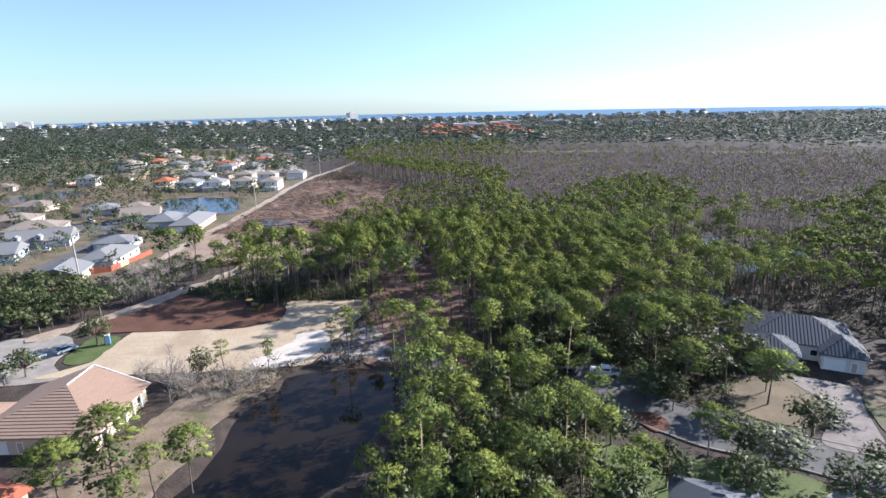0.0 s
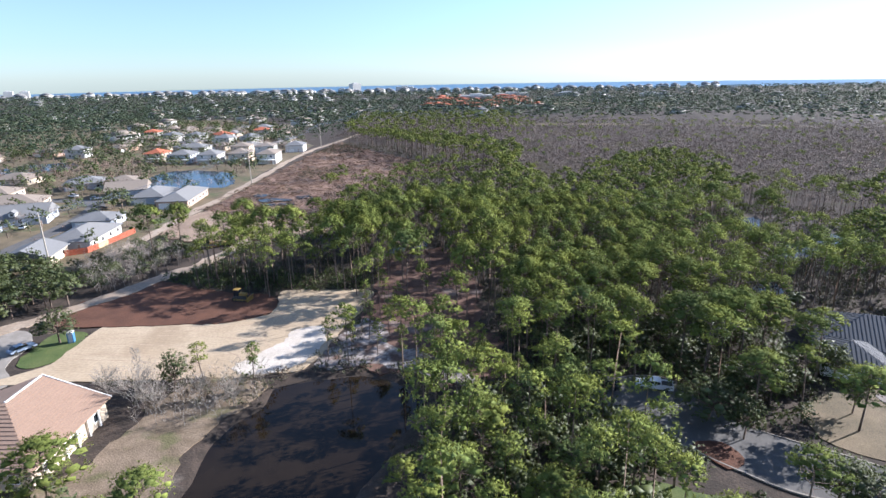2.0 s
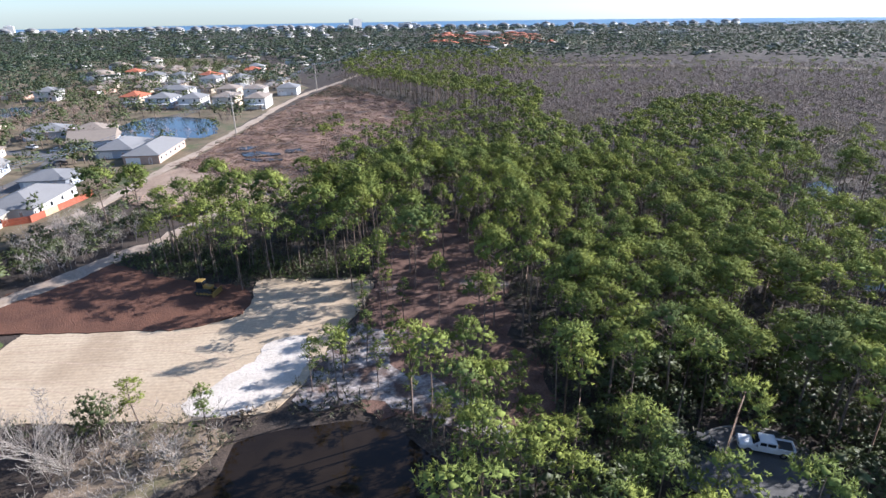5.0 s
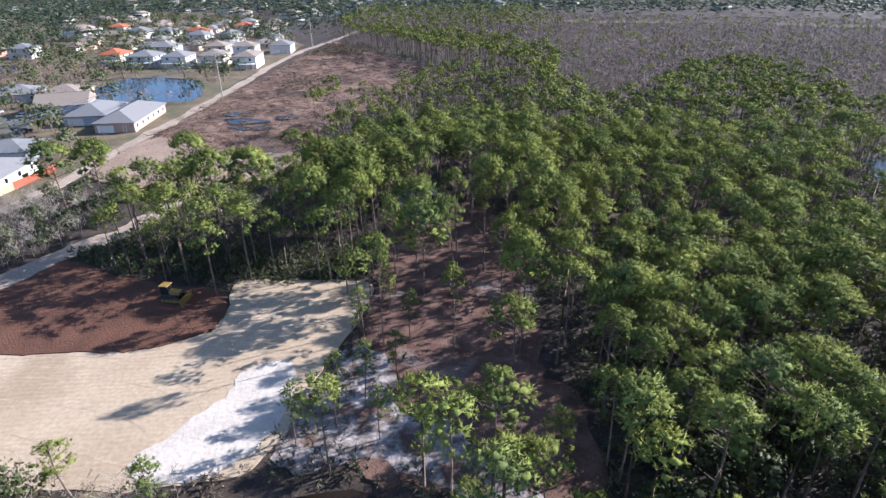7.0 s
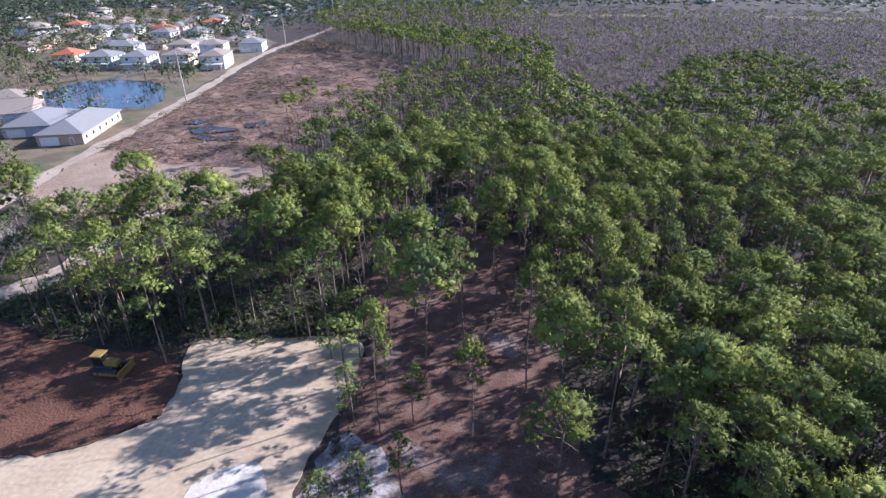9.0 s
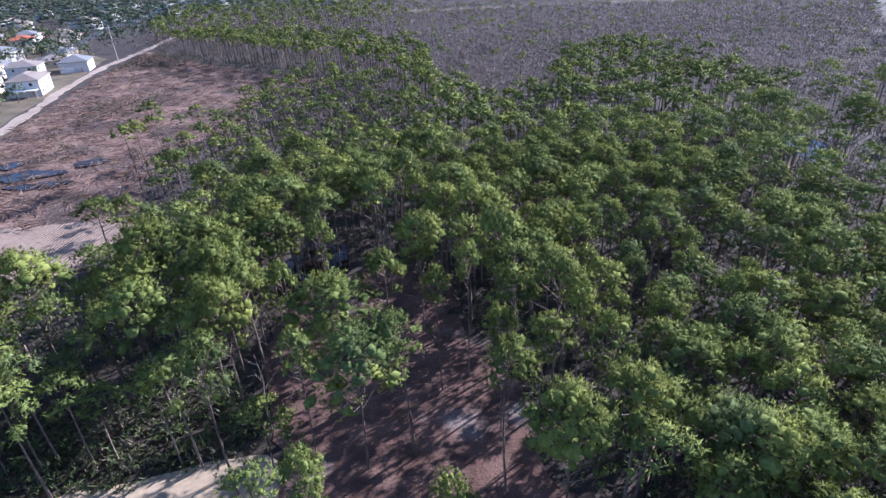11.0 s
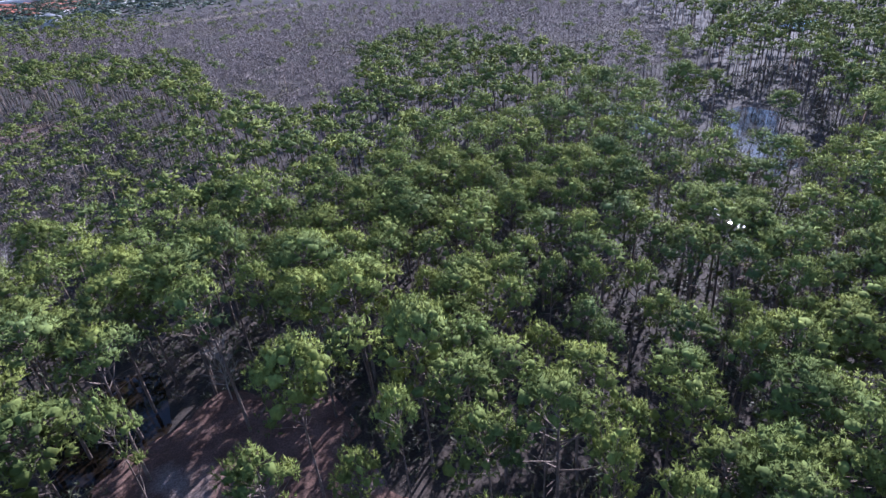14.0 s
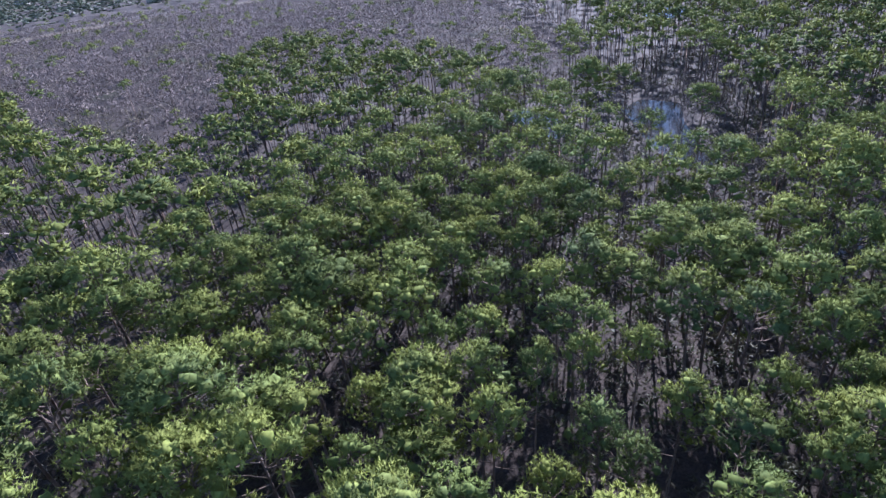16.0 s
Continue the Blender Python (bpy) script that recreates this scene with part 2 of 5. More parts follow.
def smooth(poly, step=1.2, jitter=0.25, seed=1):
    """A rounded, slightly uneven outline through the corners of poly."""
    p, out, k = np.array(poly, dtype=float), [], len(poly)
    for i in range(k):
        a, b, c, d = p[i - 1], p[i], p[(i + 1) % k], p[(i + 2) % k]
        m = max(2, int(np.linalg.norm(c - b) / step))
        for j in range(m):
            u = j / m
            out.append(0.5 * ((2 * b) + (c - a) * u + (2 * a - 5 * b + 4 * c - d) * u * u + (3 * b - a - 3 * c + d) * u ** 3))
    out = [(x + jitter * noise.noise((x * 0.7, y * 0.7, seed)) * 2 + jitter * noise.noise((x * 0.15, y * 0.15, seed + 9)) * 3,
            y + jitter * noise.noise((x * 0.7, y * 0.7, seed + 5)) * 2 + jitter * noise.noise((x * 0.15, y * 0.15, seed + 14)) * 3) for x, y in out]
    return out


def inside(poly, x, y):
    x, y = np.asarray(x, dtype=float), np.asarray(y, dtype=float)
    hit, k = np.zeros(x.shape, dtype=bool), len(poly)
    for i in range(k):
        (x0, y0), (x1, y1) = poly[i], poly[(i + 1) % k]
        if y0 != y1:
            hit ^= ((y0 > y) != (y1 > y)) & (x < (x1 - x0) * (y - y0) / (y1 - y0) + x0)
    return hit


def edge_distance(poly, x, y):
    """Distance to the outline, negative inside."""
    best = np.full(np.shape(x), 1e9)
    for i in range(len(poly)):
        (x0, y0), (x1, y1) = poly[i], poly[(i + 1) % len(poly)]
        dx, dy = x1 - x0, y1 - y0
        u = np.clip(((x - x0) * dx + (y - y0) * dy) / (dx * dx + dy * dy + 1e-9), 0, 1)
        best = np.minimum(best, np.hypot(x - x0 - u * dx, y - y0 - u * dy))
    return np.where(inside(poly, x, y), -best, best)


def strip(line, width):
    """The outline of a road of that width along a line of points."""
    p = np.array(line, dtype=float)
    d = np.gradient(p, axis=0)
    d /= np.linalg.norm(d, axis=1)[:, None]
    n = np.stack((-d[:, 1], d[:, 0]), 1) * width / 2
    return [tuple(v) for v in p + n] + [tuple(v) for v in (p - n)[::-1]]


def sheet(name, poly, z, mat, label, category, jitter=0.25, step=1.2, depth=0.25, round_it=True):
    bm = bmesh.new()
    prism(bm, smooth(poly, step, jitter, len(name)) if round_it else poly, z - depth, z)
    ob = new(name, bm_mesh(name, bm, mat))
    return tagged(ob, label, category, "", "structure")


# ---- plan ----
POND_EDGE = [(-41, 40), (-39.5, 66), (-37.5, 71), (-37, 78), (-37.5, 86), (-36, 91), (-33, 95), (-33, 101), (-27, 103.5), (-18, 105), (-12, 103), (-6, 97),
             (-7, 91), (-10, 86), (-11, 81), (-14, 76), (-15, 69), (-18, 65), (-20, 40)]
SAND_EDGE = [(-83, 102), (-76, 109), (-76, 124), (-69, 127), (-45, 128), (-42, 135), (-43, 144), (-33, 144.5), (-22, 144), (-21.5, 134), (-24, 124), (-27, 111),
             (-29, 106.5), (-34, 104.5), (-43, 103.5), (-63, 103)]
MULCH_EDGE = [(-86, 125.5), (-69, 125.3), (-51, 126), (-45, 129), (-42, 133), (-42.5, 138), (-48, 142), (-58, 144), (-68, 148), (-78, 153), (-82, 150), (-88, 138)]
WHITE_EDGE = [(-30, 124), (-35, 121), (-35, 117), (-38, 113), (-41, 109), (-41, 105), (-34, 105), (-30, 107.5), (-28, 112), (-28, 119)]
GREY_SAND_EDGE = [(-22, 128), (-17, 124), (-14, 116), (-7, 112), (-1, 105), (2, 101), (-2, 100), (-8, 104), (-16, 107), (-26, 107), (-27, 112), (-24, 122)]
FIELD_EDGE = [(-86, 462), (-94, 390), (-97, 300), (-99, 219), (-98, 196), (-88, 187), (-70, 188), (-60, 190), (-46, 195), (-40, 205), (-47, 217), (-49, 235), (-40, 255),
              (-30, 268), (-26, 290), (-24, 304), (0, 318), (3, 328), (-20, 350), (-38, 380), (-60, 412), (-80, 445)]
TAN_EDGE = [(-98, 198), (-86, 188), (-70, 188), (-60, 190), (-46, 195), (-42, 204), (-52, 212), (-66, 214), (-80, 219), (-98, 228)]
WOOD_TRACK = [(-97, 122), (-88, 134), (-83, 143), (-78, 153), (-72, 164), (-69, 175), (-67, 188)]
POLE_TRACK = [(-104, 168), (-102, 196), (-102, 219), (-101, 250), (-100, 295), (-101, 353), (-99, 410), (-90, 462), (-82, 520)]
LEFT_POND = [(-160, 303), (-156, 330), (-124, 322), (-108, 284), (-123, 278), (-139, 280), (-152, 290)]
FAR_POND = [(-275, 330), (-262, 362), (-243, 372), (-226, 352), (-238, 334)]
SWAMP_POOLS = [[(86, 163), (93, 162), (102, 169), (110, 174), (121, 178), (121, 187), (112, 187), (104, 181), (94, 174)],
               [(64, 156), (66, 157), (69, 165), (68, 166)], [(190, 280), (216, 274), (222, 284), (206, 291)],
               [(68, 139), (75, 139), (76, 147), (71, 146)], [(91, 192), (98, 191), (103, 200), (105, 209), (97, 206)], [(218, 214), (236, 210), (240, 222), (224, 226)]]
LANE_POOL = [(-21, 174), (-15, 172), (-10, 177), (-9, 187), (-15, 190), (-21, 183)]
LANE = [(-20, 109), (-7, 104.5), (2, 100), (8, 108), (5, 122), (4, 150), (2, 172), (-10, 178), (-22, 165), (-21, 145)]
WET = [(54, 150), (84, 148), (104, 160), (128, 178), (130, 206), (110, 218), (92, 200), (76, 184), (56, 172)]
FIELD_FRINGE = [(-66, 168), (-44, 172), (-32, 184), (-36, 206), (-60, 192), (-72, 190)]
OAK_ZONE = [(9, 94), (18, 104), (34, 103), (41, 91), (49, 88), (52, 97), (60, 101), (62, 118), (44, 124), (30, 119), (12, 114)]
GLINT_GAPS = [[(60, 155), (66, 157), (70, 167), (66, 170)], [(74, 150), (98, 160), (122, 180), (120, 200), (92, 182), (72, 164)]]
FIELD_SIDE = [(-52, 205), (-40, 250), (-28, 290), (-24, 306), (4, 320), (20, 292), (14, 240), (0, 208), (-20, 200)]
SWAMP = [(-90, 590), (-78, 442), (-46, 428), (-5, 402), (28, 350), (36, 320), (32, 285), (34, 250), (42, 230), (57, 252), (78, 284), (97, 298), (113, 287), (108, 240), (107, 216), (150, 206), (262, 318), (420, 470),
         (300, 520), (170, 570), (40, 600)]
CUL_DE_SAC = [(19, 95), (26, 102), (34, 101), (37, 93), (40, 88), (50, 81), (58, 75.5), (75, 66), (72, 58), (58, 64), (48, 70.5), (38, 75.5), (31, 82), (25, 88)]
DRIVE = [(64, 96), (73, 92), (70, 84), (66.5, 75), (66, 71), (57, 74.5), (61, 80), (65, 86)]
LAWN_RIGHT = [(49, 84.5), (58, 79.5), (65, 87), (67, 96), (60, 97.5), (52, 94)]
LAWN_FRONT = [(20, 76), (30, 74), (42, 71), (50, 67), (52, 60), (40, 52), (22, 58)]
LAWN_CORNER = [(70, 72), (80, 68), (92, 84), (84, 92), (74, 90), (69, 80)]
LEFT_ROAD = [(-79, 101), (-84, 109), (-85, 116), (-90, 123), (-99, 123), (-110, 118), (-112, 106), (-96, 99)]
STREET = [(-136, 168), (-138, 187), (-141, 219), (-147, 240), (-158, 252), (-193, 257), (-240, 262)]
HOUSE_LOTS = [(-66, 86, 16), (-82, 82, 12), (-60, 64, 10), (75, 108, 18), (33, 58, 9)]

YARD_HOUSES = [(-119.5, 190), (-121.5, 170), (-128, 212), (-162, 218), (-180, 240), (-165, 196), (-114.5, 249), (-114.5, 240), (-129, 254), (-147, 266), (-160, 287), (-178, 285),
               (-205, 262), (-222, 300), (-112, 361), (-131, 366), (-149, 364), (-167, 366), (-187, 374), (-109, 412), (-126, 400), (-143, 402), (-175, 402)]

POOLS = [POND_EDGE, LEFT_POND, FAR_POND, LANE_POOL] + SWAMP_POOLS


def lines(lo, hi, dense_lo, dense_hi, step):
    out, v, s = list(np.arange(dense_lo, dense_hi, step)), dense_hi, step
    while v < hi:
        out.append(v)
        s *= 1.16
        v += s
    out.append(hi)
    v, s, front = dense_lo, step, []
    while True:
        s *= 1.16
        v -= s
        if v <= lo:
            break
        front.append(v)
    return np.array([lo] + front[::-1] + out)


# ---- ground ----
gx, gy = lines(-3300, 3300, -126, 126, 1.4), lines(-3000, 1730, 40, 215, 1.4)
GX, GY = np.meshgrid(gx, gy)
GZ = 0.05 * np.sin(GX * 0.31 + np.sin(GY * 0.23) * 2) * np.sin(GY * 0.27 + np.cos(GX * 0.19) * 2) - 0.05
for pool in POOLS:
    xs, ys = [p[0] for p in pool], [p[1] for p in pool]
    near = (GX > min(xs) - 6) & (GX < max(xs) + 6) & (GY > min(ys) - 6) & (GY < max(ys) + 6)
    if near.any():
        d = edge_distance(pool, GX[near], GY[near])
        GZ[near] -= 1.5 * np.clip((1.2 - d) / 5.0, 0, 1) ** 1.3
k = len(gx)
i0 = (np.arange(len(gy) - 1)[:, None] * k + np.arange(k - 1)[None]).ravel()
ground = new("ground", np_mesh("ground", np.stack((GX.ravel(), GY.ravel(), GZ.ravel()), 1), np.stack((i0, i0 + 1, i0 + k + 1, i0 + k), 1), None, [FLOOR]))
tagged(ground, "brown forest floor of needles, roots and sandy soil", "ground", "", "structure")


def widen(poly, by):
    c = np.mean(np.array(poly), axis=0)
    return [tuple(np.array(p) + (np.array(p) - c) / (np.linalg.norm(np.array(p) - c) + 1e-6) * by) for p in poly]


for name, poly, mat, label, z in [("pond", POND_EDGE, POND, "still dark brown pond water under steep sandy banks", -0.45), ("pond", LEFT_POND, BLUE_WATER, "blue pond between houses", 0.05),
                                  ("pond", FAR_POND, BLUE_WATER, "blue pond behind houses", 0.05), ("pool", LANE_POOL, POND, "dark standing water among pine trunks", -0.3)] + \
                                 [("pool", p, FLOOD, "shallow flood water among the swamp trees", -0.25) for p in SWAMP_POOLS]:
    bm = bmesh.new()
    bm.faces.new([bm.verts.new((x, y, z)) for x, y in (smooth(poly, 1.5, 0.6) if z > 0 else widen(poly, 2.0))])
    tagged(new(name, bm_mesh(name, bm, mat)), label, "water", "", "structure")

sheet("sand_pad", SAND_EDGE, 0.10, SAND, "graded tan sand building pad with tyre tracks", "sand")
sheet("white_sand", WHITE_EDGE, 0.16, WHITE_SAND, "bright white sand spread over the pad", "sand", 0.4)
sheet("mulch_bed", MULCH_EDGE, 0.22, MULCH, "spread layer of dark red-brown mulch", "mulch", 0.4)
sheet("grey_sand", GREY_SAND_EDGE, 0.07, GREY_SAND, "grey-white sand with litter below thin pines", "sand", 0.7)
sheet("pine_litter", LANE, 0.045, LITTER, "open lane of red-brown pine needles", "ground", 0.8)
sheet("pond_bank", [(-62, 66), (-52, 82), (-50, 96), (-46, 102.5), (-35, 103), (-34.6, 95), (-38.5, 90), (-39.5, 78), (-41.5, 66), (-44, 55), (-58, 55)], 0.035, BANK, "bare sandy pond bank with dry grass", "ground", 0.4)
sheet("wood_track", strip(WOOD_TRACK, 4.5), 0.26, TRACK, "pale sandy track into the cleared land", "track", 0.4)
sheet("pole_track", strip(POLE_TRACK, 3.8), 0.09, TRACK, "pale sandy track beside the cleared field", "track", 0.5, 4.0)
sheet("verge", [(-116, 160), (-104, 162), (-100, 196), (-99, 240), (-97, 300), (-104, 300), (-107, 262), (-106, 200), (-112, 176)], 0.03, LAWN, "dry grass verge along the track", "grass", 0.5, 3.0)
sheet("cul_de_sac", CUL_DE_SAC, 0.06, ASPHALT, "grey asphalt street with a rounded end", "road", 0.05)
sheet("driveway", DRIVE, 0.11, PAVER, "pale paved driveway up to the tiled house", "driveway", 0.03)
sheet("lawn", LAWN_RIGHT, 0.05, LAWN, "dry winter lawn before the tiled house", "lawn")
sheet("lawn", LAWN_FRONT, 0.03, GREEN_LAWN, "green lawn beside the street", "lawn")
sheet("lawn", LAWN_CORNER, 0.04, LAWN, "dry lawn beside the driveway", "lawn")
sheet("driveway", [(49, 62.5), (56, 63.2), (57.5, 50), (50, 50)], 0.09, CONCRETE, "concrete driveway across from the paved one", "driveway", 0.02)
sheet("mulch_island", [(30.5, 84), (34.5, 84.5), (36, 81), (33, 79)], 0.14, MULCH, "mulched island in the street", "mulch", 0.1)
sheet("left_road", LEFT_ROAD, 0.06, CONCRETE, "pale worn street end beside the pad", "road", 0.1)
sheet("street", strip(STREET, 7.0), 0.05, ASPHALT, "dark asphalt street between houses", "road", 0.05, 4.0)
sheet("lawn", [(-82, 109), (-76, 110), (-77, 122), (-84, 121)], 0.05, GREEN_LAWN, "strip of green lawn by the street end", "lawn")
sheet("suburb_ground", [(-112, 160), (-104, 200), (-106, 262), (-104, 300), (-104, 425), (-118, 470), (-240, 700), (-420, 700), (-420, 200), (-240, 150)], -0.0, LAWN, "dry grass and yards between houses", "ground", 0.5, 8.0, 0.15)
for poly in ([(30, 598), (180, 560), (182, 576), (40, 618)], [(250, 540), (310, 512), (322, 522), (262, 556)], [(140, 940), (214, 900), (240, 1000), (160, 1040)], [(260, 860), (330, 850), (340, 960), (280, 980)],
             [(-560, 720), (-470, 640), (-400, 640), (-430, 720), (-520, 790)], [(1100, 820), (1250, 700), (1300, 760), (1160, 900)]):
    sheet("fairway", poly, 0.06, LAWN, "open dry golf fairway", "grass", 2.0, 12.0)

sheet("swamp_floor", SWAMP, 0.02, SWAMP_FLOOR, "grey-brown dead grass and litter under swamp trees", "ground", 1.5, 10.0)

# cleared field: a rough sheet
fx, fy = np.arange(-102, 8, 1.1), np.arange(184, 466, 1.3)
FX, FY = np.meshgrid(fx, fy)
rng = np.random.default_rng(3)
FX, FY = FX + rng.uniform(-.35, .35, FX.shape), FY + rng.uniform(-.35, .35, FY.shape)
FZ = np.array([noise.fractal((x * 0.12, y * 0.12, 0), 1.0, 2.0, 5) for x, y in zip(FX.ravel(), FY.ravel())]).reshape(FX.shape)
dist = edge_distance(FIELD_EDGE, FX, FY)
FZ = np.clip(0.08 + 0.35 * np.abs(FZ) * np.clip(-dist / 4, 0, 1), 0.02, 1.5)
cell = (dist[:-1, :-1] < 0) & (dist[1:, 1:] < 0)
i0 = (np.arange(FX.shape[0] - 1)[:, None] * FX.shape[1] + np.arange(FX.shape[1] - 1)[None])[cell]
k = FX.shape[1]
used = np.stack((i0, i0 + 1, i0 + k + 1, i0 + k), 1)
keep, back = np.unique(used, return_inverse=True)
field = new("cleared_field", np_mesh("cleared_field", np.stack((FX.ravel(), FY.ravel(), FZ.ravel()), 1)[keep], back.reshape(used.shape), None, [CLEARED]))
tagged(field, "cleared red-brown field of churned soil", "field", "", "structure")
sheet("graded_soil", TAN_EDGE, 0.34, TAN_SOIL, "graded tan soil with curved wheel tracks", "soil", 0.6, 2.0, 0.5)
for poly in ([(-84, 247), (-77, 243), (-69, 246), (-73, 250), (-82, 251)], [(-78, 238), (-70, 236), (-64, 239), (-72, 241)], [(-67, 250), (-60, 251), (-62, 255), (-68, 254)], [(-88, 256), (-82, 255), (-80, 259), (-86, 260)]):
    bm = bmesh.new()
    prism(bm, smooth(poly, 1.0, 0.6, 4), 0.0, 0.42)
    tagged(new("puddle", bm_mesh("puddle", bm, POND)), "shallow puddle reflecting sky in the cleared soil", "water", "", "structure")

# sea: ends where the curve of the water hides the rest
bm = bmesh.new()
rim = [radians(a) for a in range(-62, 63, 4)]
rows_of = [[bm.verts.new((r * math.sin(a), r * math.cos(a), z)) for a in rim] for r, z in ((1650, -0.25), (2300, -0.25), (2960, -0.25))]
for a, b in zip(rows_of, rows_of[1:]):
    for i in range(len(rim) - 1):
        bm.faces.new((a[i], a[i + 1], b[i + 1], b[i]))
tagged(new("sea", bm_mesh("sea", bm, SEA)), "blue sea out to the horizon", "water", "", "structure")


# ---- trees ----
def unit(v):
    return v / (np.linalg.norm(v, axis=-1, keepdims=True) + 1e-9)


def blades(rng, c, axis, n, length, width, spread=0.8, loose=0.4):
    """n pointed blades from each centre, spread round its axis and facing mostly along it."""
    c, axis = np.repeat(c, n, 0), np.repeat(axis, n, 0)
    d = unit(axis * 0.6 + spread * rng.normal(size=c.shape))
    side = unit(unit(np.cross(axis, d)) + loose * rng.normal(size=c.shape)) * width / 2
    tip = c + d * (length * rng.uniform(0.65, 1.25, (len(c), 1)))
    v = np.stack((c + side, c - side, tip), 1).reshape(-1, 3)
    return v, np.arange(len(v)).reshape(-1, 3)


def tubes(segs, sides=3):
    """Tapered round bars: rows of x, y, z, radius at both ends."""
    s = np.array(segs, dtype=float)
    p, q, r0, r1 = s[:, 0:3], s[:, 4:7], s[:, 3], s[:, 7]
    d = unit(q - p)
    a = unit(np.cross(d, np.where(np.abs(d[:, :1]) < 0.8, [[1.0, 0, 0]], [[0, 1.0, 0]])))
    b = np.cross(d, a)
    ang = np.arange(sides) * 2 * math.pi / sides
    ring = np.cos(ang)[None, :, None] * a[:, None] + np.sin(ang)[None, :, None] * b[:, None]
    v = np.concatenate((p[:, None] + ring * r0[:, None, None], q[:, None] + ring * r1[:, None, None]), 1)
    base = np.arange(len(s))[:, None] * 2 * sides
    f = []
    for i in range(sides):
        j = (i + 1) % sides
        f += [np.concatenate((base + i, base + j, base + sides + j), 1), np.concatenate((base + i, base + sides + j, base + sides + i), 1)]
    return v.reshape(-1, 3), np.stack(f, 1).reshape(-1, 3)


def join(*pieces):
    v, f, at = [], [], 0
    for a, b in pieces:
        v.append(a)
        f.append(b + at)
        at += len(a)
    return np.concatenate(v), np.concatenate(f)


def cores(rng, c, radii, coarse=False):
    """A small lumpy solid inside each clump, so that the clumps are dense."""
    bm = bmesh.new()
    if coarse:
        q = [bm.verts.new(v) for v in ((1, 0, 0), (0, 1, 0), (-1, 0, 0), (0, -1, 0), (0, 0, 1), (0, 0, -0.7))]
        for i in range(4):
            bm.faces.new((q[i], q[(i + 1) % 4], q[4])), bm.faces.new((q[(i + 1) % 4], q[i], q[5]))
    else:
        bmesh.ops.create_icosphere(bm, subdivisions=1, radius=1.0)
    bm.verts.index_update()
    v, f = np.array([p.co[:] for p in bm.verts]), np.array([[p.index for p in t.verts] for t in bm.faces])
    bm.free()
    k = len(c)
    a = rng.uniform(0, 6.28, k)
    x = v[None, :, 0] * np.cos(a)[:, None] - v[None, :, 1] * np.sin(a)[:, None]
    y = v[None, :, 0] * np.sin(a)[:, None] + v[None, :, 1] * np.cos(a)[:, None]
    w = np.stack((x, y, np.broadcast_to(v[None, :, 2], x.shape)), 2) * rng.uniform(0.5, 1.4, (k, len(v), 1))
    return (w * radii[:, None] + c[:, None]).reshape(-1, 3), (f[None] + (np.arange(k) * len(v))[:, None, None]).reshape(-1, 3)


def foliage(rng, c, size, heart, tufts, n, length, width, core, squash=0.62, coarse=False):
    """Clumps at c: tufts of fine blades over a dense heart, shaded round the clump and round the whole crown: (verts, tris, normals)."""
    k = len(c)
    d = rng.normal(size=(k * tufts, 3))
    d[:, 2] = np.abs(d[:, 2]) * 1.2 - 0.3
    d = unit(d)
    p = np.repeat(c, tufts, 0) + d * np.repeat(size, tufts)[:, None] * [1, 1, squash] * rng.uniform(0.7, 1.05, (len(d), 1))
    v, f = blades(rng, p, unit(d + [0, 0, 0.35]), n, length, width)
    way = unit(np.repeat(d, n, 0) * 0.75 + np.repeat(unit(p - heart), n, 0) * 0.55 + rng.normal(0, 0.14, (len(f), 3)) + [0, 0, 0.1])
    face = np.cross(v[f[:, 1]] - v[f[:, 0]], v[f[:, 2]] - v[f[:, 0]])
    turned = (face * way).sum(1) < 0
    f[turned] = f[turned][:, ::-1]
    cv, cf = cores(rng, c, size[:, None] * core, coarse)
    m = len(cv) // k
    cn = unit(unit(cv - np.repeat(c, m, 0)) * 0.75 + unit(cv - heart) * 0.55)
    vv, ff = join((v, f), (cv, cf))
    return vv, ff, np.concatenate((np.repeat(way, 3, 0), cn))


